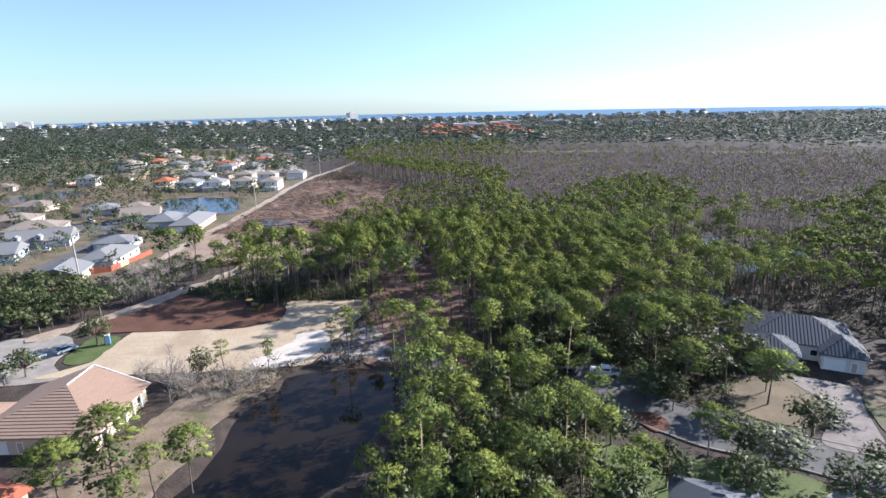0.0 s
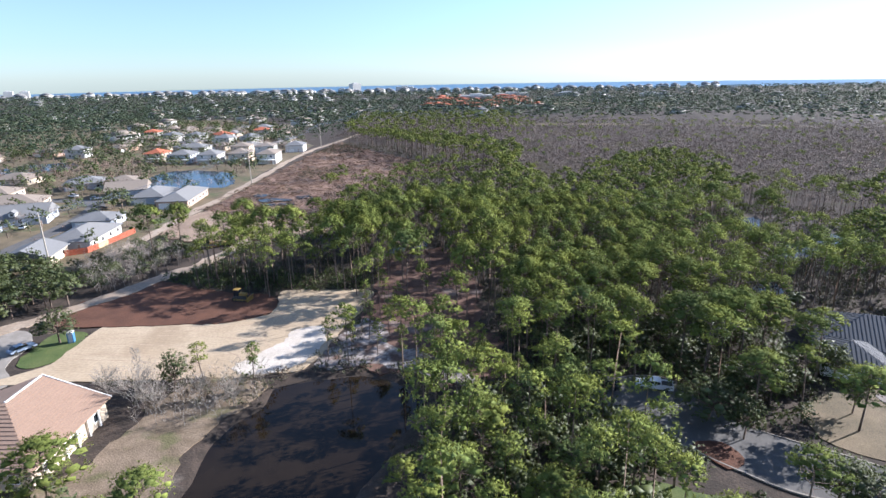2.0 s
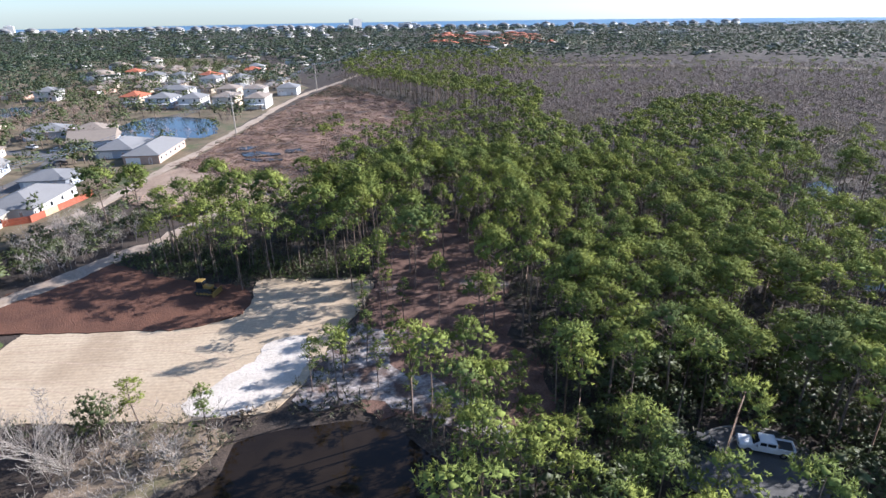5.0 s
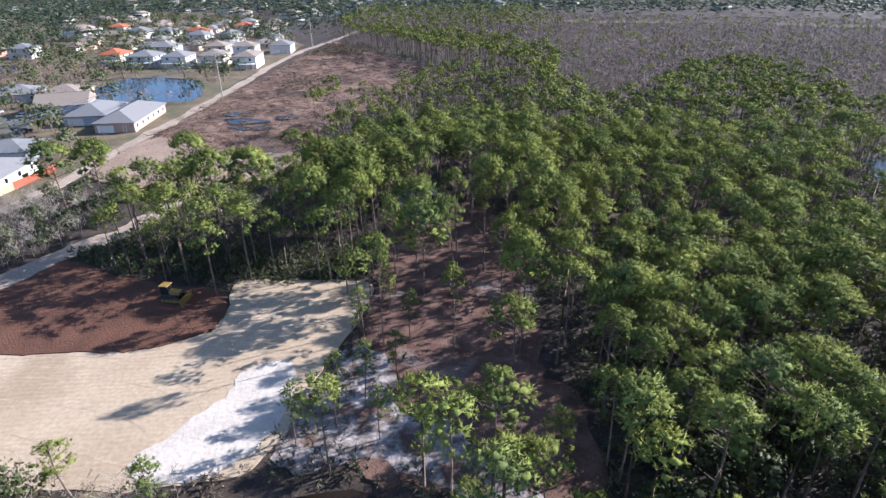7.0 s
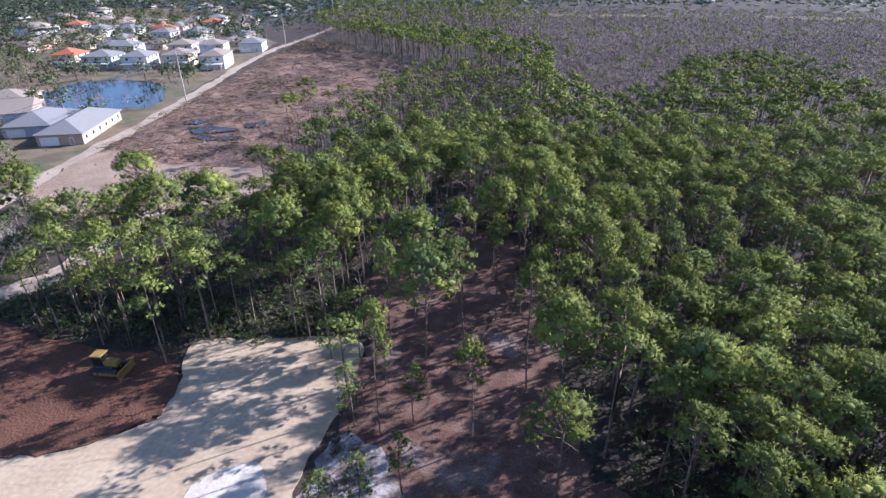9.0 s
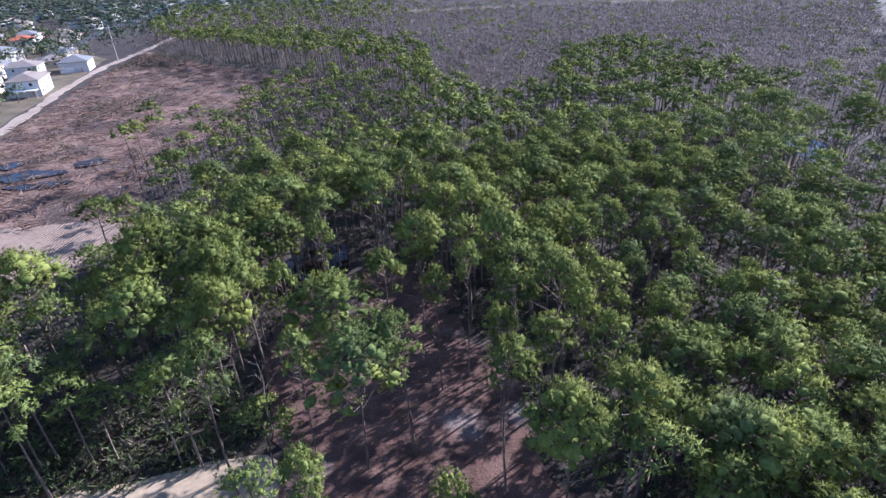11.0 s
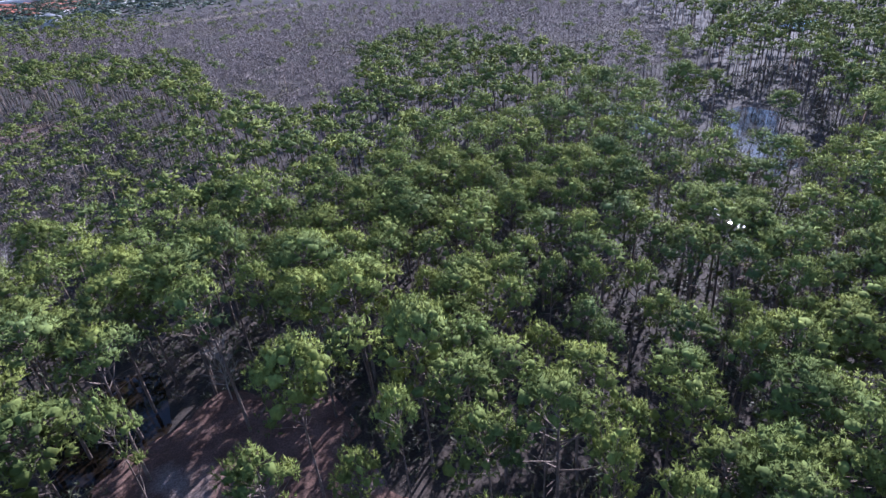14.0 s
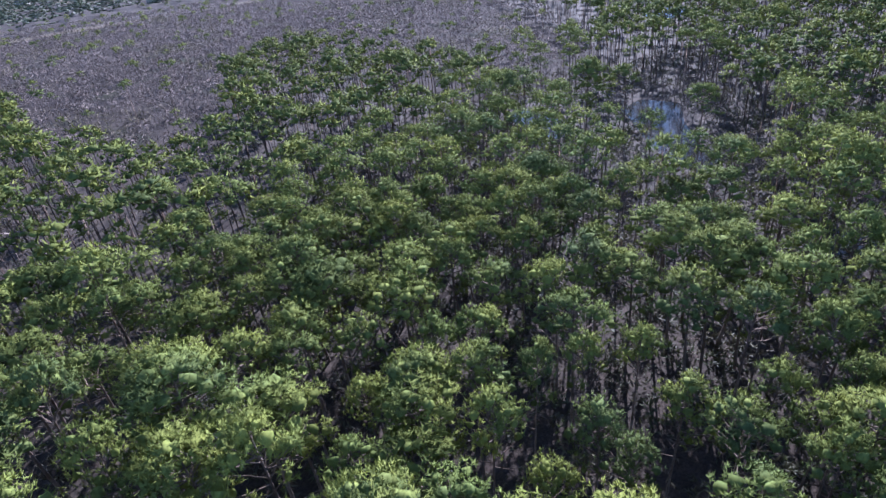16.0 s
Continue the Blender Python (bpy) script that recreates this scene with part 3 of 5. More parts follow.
def pine(rng, h=14.0, r=2.7, crown=4.4, clumps=20, tufts=14, n=9, length=0.40, width=0.08, sides=6, wood=True, low=0.25, dome=0.55):
    """A tall bare trunk and a domed, lobed crown of needle clumps on crooked limbs: (wood, needles)."""
    bend = rng.normal(0, 0.25, 2)
    def stem(z):
        u = z / h
        return np.array([bend[0] * u * u * 2, bend[1] * math.sin(u * 3), z])
    zs = np.linspace(0, h - 0.8, 5 if sides > 3 else 3)
    rad = lambda z: 0.15 * (1 - 0.75 * z / h) * h / 14
    segs = [(*stem(a), rad(a), *stem(b), rad(b)) for a, b in zip(zs, zs[1:])]
    under = max(1, int(clumps * low))
    kk = np.arange(clumps)
    lobe = 1 + 0.20 * np.sin(kk * 2.4 * 2 + rng.uniform(0, 6)) + 0.16 * np.sin(kk * 2.4 * 3 + rng.uniform(0, 6))
    rr = np.concatenate((r * 0.82 * np.sqrt((kk + 0.3) / clumps) * lobe, r * rng.uniform(0.35, 0.85, under)))
    aa = np.concatenate((kk * 2.4 + rng.uniform(-0.5, 0.5, clumps), rng.uniform(0, 6.28, under)))
    zz = h - 0.4 - crown * dome * (rr / r) ** 2 - 0.9 * rng.uniform(0, 1, clumps + under) ** 2
    zz[clumps:] -= crown * rng.uniform(0.25, 0.7, under)
    total = clumps + under
    top = stem(h)
    c = np.stack((top[0] + rr * np.cos(aa), top[1] + rr * np.sin(aa), zz), 1)
    size = r * 0.34 * rng.uniform(0.65, 1.2, total)
    limbs = []
    for i in range(total):
        z0 = max(h * 0.45, zz[i] - 0.6 - 0.45 * rr[i])
        s0 = stem(z0)
        mid = (s0 + c[i]) / 2 + rng.normal(0, 0.15, 3) - [0, 0, 0.2]
        limbs += [(*s0, 0.055, *mid, 0.042), (*mid, 0.042, *(c[i] - [0, 0, size[i] * 0.3]), 0.02)]
    if sides > 3:
        for i in range(6):
            z0 = h * rng.uniform(0.35, 0.68)
            a = rng.uniform(0, 6.28)
            limbs.append((*stem(z0), 0.035, *(stem(z0) + np.array([math.cos(a), math.sin(a), 0.15]) * rng.uniform(0.6, 1.8)), 0.012))
    leaf = foliage(rng, c, size, top - [0, 0, crown * 0.75], tufts, n, length, width, [[0.75, 0.75, 0.45]] if sides < 4 else [[0.42, 0.42, 0.26]], 0.66, sides < 5)
    return (join(tubes(segs, sides), tubes(limbs, 3)) if wood else tubes(segs, 3)), leaf


def broadleaf(rng, h=8.0, r=3.4, clumps=30, tufts=20, n=9, length=0.30, width=0.12, base=0.32, limbs=True):
    """A spreading tree: short trunk, forked limbs, a round uneven crown of leaf clumps."""
    segs, c, size = [(0, 0, 0, 0.22, rng.normal(0, .1), rng.normal(0, .1), h * base, 0.17)], [], []
    fork = np.array(segs[0][4:7])
    for i in range(clumps):
        a, u = i * 2.4 + rng.uniform(-.4, .4), (i + 0.5) / clumps
        el = math.asin(min(1, 0.05 + 0.95 * u))
        q = np.array([math.cos(a) * math.cos(el) * r, math.sin(a) * math.cos(el) * r, h * 0.46 + math.sin(el) * h * 0.45]) * rng.uniform(0.68, 0.98)
        q[2] = max(q[2], h * 0.3)
        c.append(q)
        size.append(r * 0.40 * rng.uniform(0.65, 1.25))
        mid = (fork + q) / 2 + rng.normal(0, 0.2, 3)
        segs += [(*fork, 0.08, *mid, 0.05), (*mid, 0.05, *q, 0.015)]
    leaf = foliage(rng, np.array(c), np.array(size), np.array([0, 0, h * 0.42]), tufts, n, length, width, [[0.3, 0.3, 0.25]] if limbs else [[0.55, 0.55, 0.45]], 0.85, not limbs)
    return tubes(segs if limbs else segs[:1], 4), leaf


def bare(rng, h=9.0, branches=12, twigs=5, r=1.6, thick=0.1, twig_r=0.012, sides=3):
    """A leafless tree: trunk, rising branches and fine twigs, all wood."""
    segs, zs = [], np.linspace(0, h, 4)
    bend = rng.normal(0, 0.3, (4, 2)) * (zs / h)[:, None]
    pts = np.column_stack((bend, zs))
    segs += [(*pts[i], thick * (1 - i / 3.6), *pts[i + 1], thick * (1 - (i + 1) / 3.6)) for i in range(3)]
    for i in range(branches):
        u = 0.3 + 0.65 * (i + rng.uniform(0, 1)) / branches
        s = np.array([np.interp(u * h, zs, pts[:, j]) for j in range(3)])
        a, rise = i * 2.4 + rng.uniform(-.4, .4), rng.uniform(0.5, 1.3)
        e = s + np.array([math.cos(a) * r, math.sin(a) * r, rise * r]) * (1.15 - u * 0.6) * rng.uniform(0.7, 1.2)
        segs.append((*s, thick * 0.35, *e, twig_r * 1.5))
        for _ in range(twigs):
            w = rng.uniform(0.3, 1.0)
            b = s + (e - s) * w
            t = b + unit((e - s) * 0.5 + rng.normal(0, 0.6, 3) + [0, 0, 0.5]) * r * rng.uniform(0.3, 0.7)
            segs.append((*b, twig_r * 1.4, *t, twig_r * 0.5))
    return tubes(segs, sides)


def twiggy(rng, h=8.0, r=1.7, n=46, width=0.07):
    """A far leafless tree: a stem and a rounded head of fine twigs spreading every way."""
    sv, sf = tubes([(0, 0, 0, 0.05, 0, 0, h * 0.6, 0.02)], 3)
    d = rng.normal(size=(n, 3))
    d[:, 2] = np.abs(d[:, 2]) - 0.25
    d = unit(d)
    p = np.array([0, 0, h * 0.55]) + d * [r, r, h * 0.28] * rng.uniform(0.25, 0.95, (n, 1))
    v, f = blades(rng, p, d, 1, h * 0.13, width * 1.7, 0.7, 0.9)
    way = unit(d + rng.normal(0, 0.3, d.shape) + [0, 0, 0.2])
    face = np.cross(v[f[:, 1]] - v[f[:, 0]], v[f[:, 2]] - v[f[:, 0]])
    turned = (face * way).sum(1) < 0
    f[turned] = f[turned][:, ::-1]
    vv, ff = join((sv, sf), (v, f))
    return vv, ff, np.concatenate((unit(sv * [1, 1, 0]), np.repeat(way, 3, 0)))


def shrub(rng, h=1.4, r=1.2, n=68, length=0.36, width=0.12):
    d = rng.normal(size=(n // 4, 3))
    d[:, 2] = np.abs(d[:, 2])
    d = unit(d)
    return blades(rng, d * [r * 0.8, r * 0.8, h * 0.75] * rng.uniform(0.6, 1, (len(d), 1)), unit(d + [0, 0, 0.5]), 4, length, width, 0.9)


def strew(name, mats, kinds, spots, label, category):
    """One joined mesh of many copies. kinds: lists of (verts, tris) per material; spots: x, y, z, turn, scale, height scale, kind."""
    V, F, I, N, at = [], [], [], [], 0
    spots = np.asarray(spots)
    shaded = all(len(layer) == 3 for layer in kinds[0][-1:])
    for ki, layers in enumerate(kinds):
        s = spots[spots[:, 6] == ki]
        if not len(s):
            continue
        cs, sn = np.cos(s[:, 3])[:, None], np.sin(s[:, 3])[:, None]
        for mi, (v, f, *nn) in enumerate(layers):
            x = (cs * v[:, 0] - sn * v[:, 1]) * s[:, 4:5] + s[:, 0:1]
            y = (sn * v[:, 0] + cs * v[:, 1]) * s[:, 4:5] + s[:, 1:2]
            z = v[None, :, 2] * s[:, 5:6] + s[:, 2:3]
            V.append(np.stack((x, y, z), 2).reshape(-1, 3))
            F.append((f[None] + (np.arange(len(s)) * len(v))[:, None, None] + at).reshape(-1, 3))
            I.append(np.full(len(s) * len(f), mi))
            if shaded:
                w = nn[0] if nn else unit(v * [1, 1, 0])
                N.append(np.stack((cs * w[:, 0] - sn * w[:, 1], sn * w[:, 0] + cs * w[:, 1], np.broadcast_to(w[None, :, 2], x.shape)), 2).reshape(-1, 3))
            at += len(s) * len(v)
    ob = new(name, np_mesh(name, np.concatenate(V), np.concatenate(F), np.concatenate(N) if shaded else None, mats, np.concatenate(I)))
    return tagged(ob, label, category, "", "stuff")


def spread(rng, x0, x1, y0, y1, step, keep_out=(), within=None, margin=0.0, taken=None, gap=3.0):
    """Uneven spots over a stretch of the plan, about step metres apart, clear of the outlines in keep_out and of taken spots."""
    X, Y = np.meshgrid(np.arange(x0, x1, step), np.arange(y0, y1, step * 0.87))
    X = X + (np.arange(X.shape[0]) % 2)[:, None] * step / 2
    X, Y = (X + rng.uniform(-.38, .38, X.shape) * step).ravel(), (Y + rng.uniform(-.38, .38, Y.shape) * step).ravel()
    ok = np.ones(len(X), dtype=bool)
    if within is not None:
        ok &= inside(within, X, Y)
    for poly in keep_out:
        ok &= (edge_distance(poly, X, Y) > margin) if margin else ~inside(poly, X, Y)
    for x, y, r in HOUSE_LOTS:
        ok &= np.hypot(X - x, Y - y) > r
    if taken is not None and len(taken):
        t = np.asarray(taken)[:, :2]
        for a in range(0, len(X), 4000):
            sl = slice(a, a + 4000)
            ok[sl] &= (np.hypot(X[sl, None] - t[None, :, 0], Y[sl, None] - t[None, :, 1]) > gap).all(1)
    return np.stack((X[ok], Y[ok]), 1)


def rows_for(rng, xy, kinds, lo=0.85, hi=1.15, z=0.0):
    n = len(xy)
    s = rng.uniform(lo, hi, n)
    return np.column_stack((xy, np.full(n, z), rng.uniform(0, 6.28, n), s, s * rng.uniform(0.92, 1.08, n), rng.integers(0, kinds, n)))


def tree_thing(name, wood, leaf, bark, leaf_mat, label, category, group):
    root = tagged(new(name), label, category, group)
    obj("trunk", np_mesh("trunk", *wood, None, [bark]), root)
    if leaf is not None:
        obj("crown", np_mesh("crown", *leaf, [leaf_mat]), root)
    return root


def plant(protos, spots, rng, lo=0.9, hi=1.12, base=2.75):
    """Sets a proto or a copy at each spot: x, y and, if given, crown radius."""
    used_ = set()
    for i, spot in enumerate(spots):
        s = rng.uniform(lo, hi) * (0.76 if lo > 0.9 and spot[1] < 97 else 1.18 if lo > 0.9 and spot[0] < 9 and 126 < spot[1] < 180 else 1.0)
        p = protos[int(rng.integers(len(protos)))]
        w = min(1.5, max(0.6, spot[2] / base)) if len(spot) > 2 else s * rng.uniform(0.85, 1.15)
        m = pose(spot[0], spot[1], -0.12, rng.uniform(-2, 2), rng.uniform(-2, 2), rng.uniform(0, 360)) @ Matrix.Diagonal((w, w, s, 1))
        if p.name not in used_:
            used_.add(p.name)
            p.matrix_basis = m
        else:
            q = p.scale.copy()
            p.scale = (1, 1, 1)
            copy_thing(p, m)
            p.scale = q


# ---- the woods ----
rng = np.random.default_rng(11)
# single pines by stretch: x, y, crown radius
PINES_POND = [(-38.7, 56.3, 2.3), (-1.9, 59.9, 2.1), (-11, 60.2, 1.8), (24.5, 61.2, 2.8), (16.6, 61.3, 2.8), (-51.5, 62.4, 4.3), (-38.8, 63.1, 2.2),
    (8.7, 65.6, 3.9), (-36.1, 66.8, 3.4), (36, 68.2, 3.1), (-8, 68.2, 2.1), (-1.8, 69.2, 3.8), (11, 71.3, 3.2), (-50.1, 71.6, 4.6), (1.3, 78.5, 3.9),
    (55, 86.7, 4.6), (51, 93.5, 2.8), (51, 106, 4.2), (42.5, 91.1, 4.1), (-3.7, 91.8, 2.1), (4.8, 91.8, 1.9), (1.8, 94, 1.8), (-0.4, 97.7, 2.4), (27.9, 101.3, 2.8), (36, 102.9, 4.6),
    (-4.4, 103.6, 3.2), (45.1, 105.1, 4.2), (11.2, 109.9, 2.6), (26.9, 109.9, 4.6), (20.8, 116.5, 2.9), (-1.7, 116.6, 2.9), (13.2, 121.6, 3.9),
    (43.3, 121.7, 3.8), (12.6, 124.7, 4.3)]
PINES_LANE = [(0.8, 126.6, 3.6), (40.7, 127.7, 4.6), (24.6, 127.7, 3.1), (13.9, 130.9, 3.1), (24.4, 133.3, 3.2), (-1.2, 133.3, 2.3), (8.8, 133.7, 2),
    (21.6, 134.9, 3.2), (13.5, 134.9, 2.8), (33.2, 135.2, 3.9), (3.4, 136.8, 2.3), (7.8, 138, 1.4), (23.3, 138, 1.9), (32.4, 138.3, 1.8),
    (16.6, 138.6, 2.5), (-12.7, 139.4, 4.1), (26, 140, 2.1), (-24.5, 140.1, 2.4), (0.9, 140.1, 1.9), (-8, 140.1, 2.7), (35.7, 140.2, 2.3),
    (12.3, 141.4, 1.8), (50.1, 141.4, 2.2), (69.3, 142.3, 3.4), (29.6, 142.7, 2), (23.6, 143.5, 2.4), (47.6, 143.9, 2.2), (35.1, 145, 2.7),
    (4.2, 145, 2.6), (9.9, 145.5, 1.6), (71.2, 146.3, 2.9), (53.3, 146.8, 3)]
PINES_WOOD = [(25.2, 146.9, 2.1), (-14.2, 147.3, 4.6), (19.5, 147.5, 1.8), (35.2, 148.9, 3.2), (-23.7, 149.1, 3.6), (67.8, 149.7, 2.6),
    (-7.6, 150.2, 2.4), (20.3, 150.2, 1.9), (14.9, 150.3, 1.7), (28.4, 151, 1.8), (42.9, 153.1, 3.2), (-31.9, 153.4, 3.7), (25.5, 153.5, 1.6),
    (54.1, 153.6, 3.2), (6, 154.6, 3.4), (37.2, 155, 3.1), (15.8, 155.4, 2.2), (69.4, 155.5, 3.1), (44.9, 155.5, 2.9), (21.4, 155.6, 1.3),
    (-59.7, 156.1, 3.1), (-24.6, 157.7, 3.6), (-2.5, 158.5, 3.4), (31.4, 159.1, 2.6), (19.8, 159.2, 2.5), (14.9, 159.2, 3.1), (40.2, 159.5, 2.4),
    (-26, 160.1, 4.6), (9, 160.3, 2.1), (-52.1, 160.5, 4.6), (23.9, 161.5, 2.4), (16.9, 162, 3.5)]
PINES_BEYOND = [(51.5, 162.2, 2.5), (5.8, 163.1, 2.7), (-45.1, 163.7, 4.6), (30, 164.1, 3.2), (21, 164.3, 1.9), (14.2, 164.4, 1.7), (86.5, 164.7, 3),
    (35.9, 165.4, 2.4), (-32.3, 165.6, 4.6), (-19, 167.5, 4.3), (18.7, 169.3, 2.4), (39.4, 169.6, 2.3), (-4.4, 170.4, 3.2), (13.4, 170.5, 2.5),
    (-13.5, 171.2, 3.2), (-79.8, 171.5, 4.1), (-88.2, 171.7, 4.6), (0.3, 171.9, 1.9), (51.7, 172.8, 3.4), (15.6, 172.9, 2.8), (6.5, 175.9, 4.2),
    (-62.2, 177.1, 4.2), (94.2, 179.5, 3), (-0.2, 179.7, 2.3), (32.3, 183.2, 2.8), (4, 184.2, 2.8), (26.8, 184.3, 2.9), (-43.7, 184.7, 2.9),
    (59.2, 185.4, 3.2), (94.2, 186.9, 4.1), (-8.6, 187.4, 3.8), (-40.1, 189.5, 2.3)]
PINES_FIELD = [(28.4, 195.3, 3), (-20.3, 196, 3.6), (-29.1, 197.8, 3.5), (22.3, 201, 3.6), (10.7, 201.9, 3.8), (6.7, 204.6, 3.4),
    (-14.1, 204.8, 3.4), (-36.7, 210.2, 2.9), (23.2, 212.3, 3.3)]
PLACED = PINES_POND + PINES_LANE + PINES_WOOD + PINES_BEYOND + PINES_FIELD
SAPLINGS = [(-20.3, 128.6, 1.2), (-14.7, 119.1, 1.4), (-25, 109.6, 1.4), (-21.2, 112.5, 1.5), (-16.1, 110.5, 1.6), (-11.1, 105.3, 1.4), (-45, 102.8, 2.4), (-35.4, 100.2, 2.0),
            (-14, 128.5, 1.6), (-8.2, 112.5, 1.3), (-18.6, 116.8, 1.0), (-21.6, 116.1, 1.7), (-6.8, 98.2, 1.8), (-3.4, 102.2, 2.2), (2.5, 106.8, 2.1), (7.7, 96.2, 2.0), (-17.5, 135, 1.2), (-19, 141, 1.3)]
OPEN = [POND_EDGE, SAND_EDGE, MULCH_EDGE, FIELD_EDGE, strip(WOOD_TRACK, 6), strip(POLE_TRACK, 9), CUL_DE_SAC, DRIVE, LAWN_RIGHT, LAWN_FRONT, LAWN_CORNER, LEFT_ROAD, LANE,
        [(-60, 58), (-30, 58), (-30, 104), (-60, 104)], [(-130, 96), (-84, 96), (-84, 128), (-130, 128)], GREY_SAND_EDGE, [(-62, 100), (-22, 100), (-22, 114), (-62, 107)]] + GLINT_GAPS
NEAR = [(-62, 150), (-22, 150), (-20, 160), (4, 160), (8, 108), (20, 104), (40, 104), (62, 124), (54, 168), (40, 190), (-20, 196), (-32, 184), (-44, 172), (-66, 168)]
POND_WOOD = [(-11, 52), (22, 52), (23, 80), (14, 92), (-2, 93), (-6, 82)]
near_spots = np.concatenate((spread(rng, -14, 24, 52, 94, 4.6, OPEN, POND_WOOD, taken=PLACED, gap=3.4), spread(rng, -66, 66, 100, 200, 4.4, OPEN + [OAK_ZONE], NEAR, taken=PLACED, gap=3.2)))
near_spots = near_spots[np.argsort(np.hypot(near_spots[:, 0] - 12, near_spots[:, 1] - 156))]
oak_pines = spread(rng, 6, 64, 88, 126, 6.4, OPEN[:-2], OAK_ZONE, taken=PLACED, gap=4.0)
protos = []
for i in range(8):
    w, l = pine(rng, 14.0, rng.uniform(2.55, 2.9), rng.uniform(4.2, 5.6), 19, 16, 9, 0.33, 0.085)
    protos.append(tree_thing("pine_tree", w, l, BARK, NEEDLE, "tall pine with bare trunk and clumped green crown", "tree", "pines of the wood"))
big_protos = []
for i in range(4):
    w, l = pine(rng, 14.0, 4.0, rng.uniform(5.2, 6.6), 36, 16, 9, 0.34, 0.085, low=0.35)
    big_protos.append(tree_thing("pine_tree", w, l, BARK, NEEDLE, "large old pine with a broad clumped green crown", "tree", "pines of the wood"))
lane_spots = spread(rng, -16, 8, 128, 178, 7.5, [SAND_EDGE, POND_EDGE, LANE_POOL], LANE, taken=PLACED, gap=4.5)
broad = [p for p in PLACED if p[2] >= 3.4]
slim = [p for p in PLACED if p[2] < 3.4] + [(x, y, 1.7) for x, y in lane_spots] + [(x, y, 3.2) for x, y in oak_pines] + [tuple(p) for p in near_spots]
things = broad + slim
plant(big_protos, broad, rng, 0.94, 1.1, 4.1)
plant(protos, slim[:250], rng, 0.94, 1.1)
rest = np.array([(p[0], p[1]) for p in slim[250:]]).reshape(-1, 2)
young = []
for i in range(3):
    w, l = pine(rng, 14.0, 2.3, 9.0, 14, 11, 9, 0.40, 0.085, low=0.7, dome=0.6)
    young.append(tree_thing("young_pine", w, l, BARK, NEEDLE, "young thin pine with sparse crown on grey sand", "tree", "young pines by the pad"))
plant(young, SAPLINGS, rng, 0.52, 0.66)

mid = [pine(rng, 14.0, rng.uniform(2.5, 2.9), rng.uniform(3.8, 5.0), 15, 10, 6, 0.44, 0.125, 4, False, 0.25) for _ in range(6)]
low = [pine(rng, 14.0, rng.uniform(2.5, 2.9), rng.uniform(3.6, 4.8), 8, 4, 3, 0.85, 0.34, 3, False, 0.2) for _ in range(5)]
taken = [p[:2] for p in things]
KEEP = OPEN + [SWAMP, NEAR, POND_WOOD, WET, FIELD_FRINGE, OAK_ZONE] + POOLS
mid_xy = np.concatenate((rest, spread(rng, -66, 96, 92, 205, 4.5, KEEP, taken=taken, gap=3.2), spread(rng, 54, 132, 146, 220, 8.5, GLINT_GAPS + SWAMP_POOLS, WET, taken=PLACED, gap=4.0)))
strew("pine_wood", [BARK, NEEDLE], mid, rows_for(rng, mid_xy, 6, 0.76, 1.12), "dense wood of tall slash pines with green crowns", "woods")
low_xy = np.concatenate((spread(rng, 96, 300, 60, 205, 5.0, KEEP), spread(rng, -66, 112, 205, 300, 5.0, KEEP), spread(rng, 112, 300, 205, 330, 6.0, KEEP), spread(rng, -84, 60, 300, 436, 5.2, KEEP), spread(rng, -86, 60, 440, 620, 10.5, [FIELD_EDGE])))
low_rows = rows_for(rng, low_xy, 5, 0.8, 1.1)
short = inside(FIELD_SIDE, low_xy[:, 0], low_xy[:, 1])
low_rows[short, 4] *= 0.75
low_rows[short, 5] *= rng.uniform(0.5, 0.85, short.sum())
strew("pine_wood", [BARK, NEEDLE], low, low_rows, "pine wood beyond the clearing", "woods")
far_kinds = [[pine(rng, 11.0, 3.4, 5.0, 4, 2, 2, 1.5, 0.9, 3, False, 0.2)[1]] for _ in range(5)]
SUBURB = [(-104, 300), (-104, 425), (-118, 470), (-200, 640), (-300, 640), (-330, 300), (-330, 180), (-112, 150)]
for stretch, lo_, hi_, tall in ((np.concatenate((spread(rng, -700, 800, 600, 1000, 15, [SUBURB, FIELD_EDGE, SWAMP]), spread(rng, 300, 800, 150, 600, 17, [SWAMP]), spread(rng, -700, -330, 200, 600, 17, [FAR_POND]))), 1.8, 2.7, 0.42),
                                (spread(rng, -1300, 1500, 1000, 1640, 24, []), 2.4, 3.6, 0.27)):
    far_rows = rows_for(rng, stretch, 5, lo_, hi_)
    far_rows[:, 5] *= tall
    strew("far_woods", [HAZED_NEEDLE], far_kinds, far_rows, "far dark green woods towards the coast", "woods")

sw = [[twiggy(rng, rng.uniform(6.0, 9.5), 3.2, 42, 0.095)] for _ in range(6)]
sw_xy = np.concatenate((spread(rng, -90, 420, 200, 400, 3.9, SWAMP_POOLS, SWAMP), spread(rng, -90, 420, 400, 600, 5.2, SWAMP_POOLS, SWAMP), spread(rng, -90, 40, 440, 620, 5.0, [SWAMP, FIELD_EDGE]), spread(rng, -50, 20, 215, 330, 6, [FIELD_EDGE])))
strew("bare_swamp_wood", [GREY_TWIG], sw, rows_for(rng, sw_xy, 6, 0.75, 1.2), "leafless grey-brown swamp trees with fine twigs", "woods")
strew("pine_wood", [BARK, NEEDLE], low, rows_for(rng, spread(rng, -90, 420, 200, 600, 17, SWAMP_POOLS, SWAMP), 5, 0.45, 0.8), "scattered small pines in the swamp", "woods")
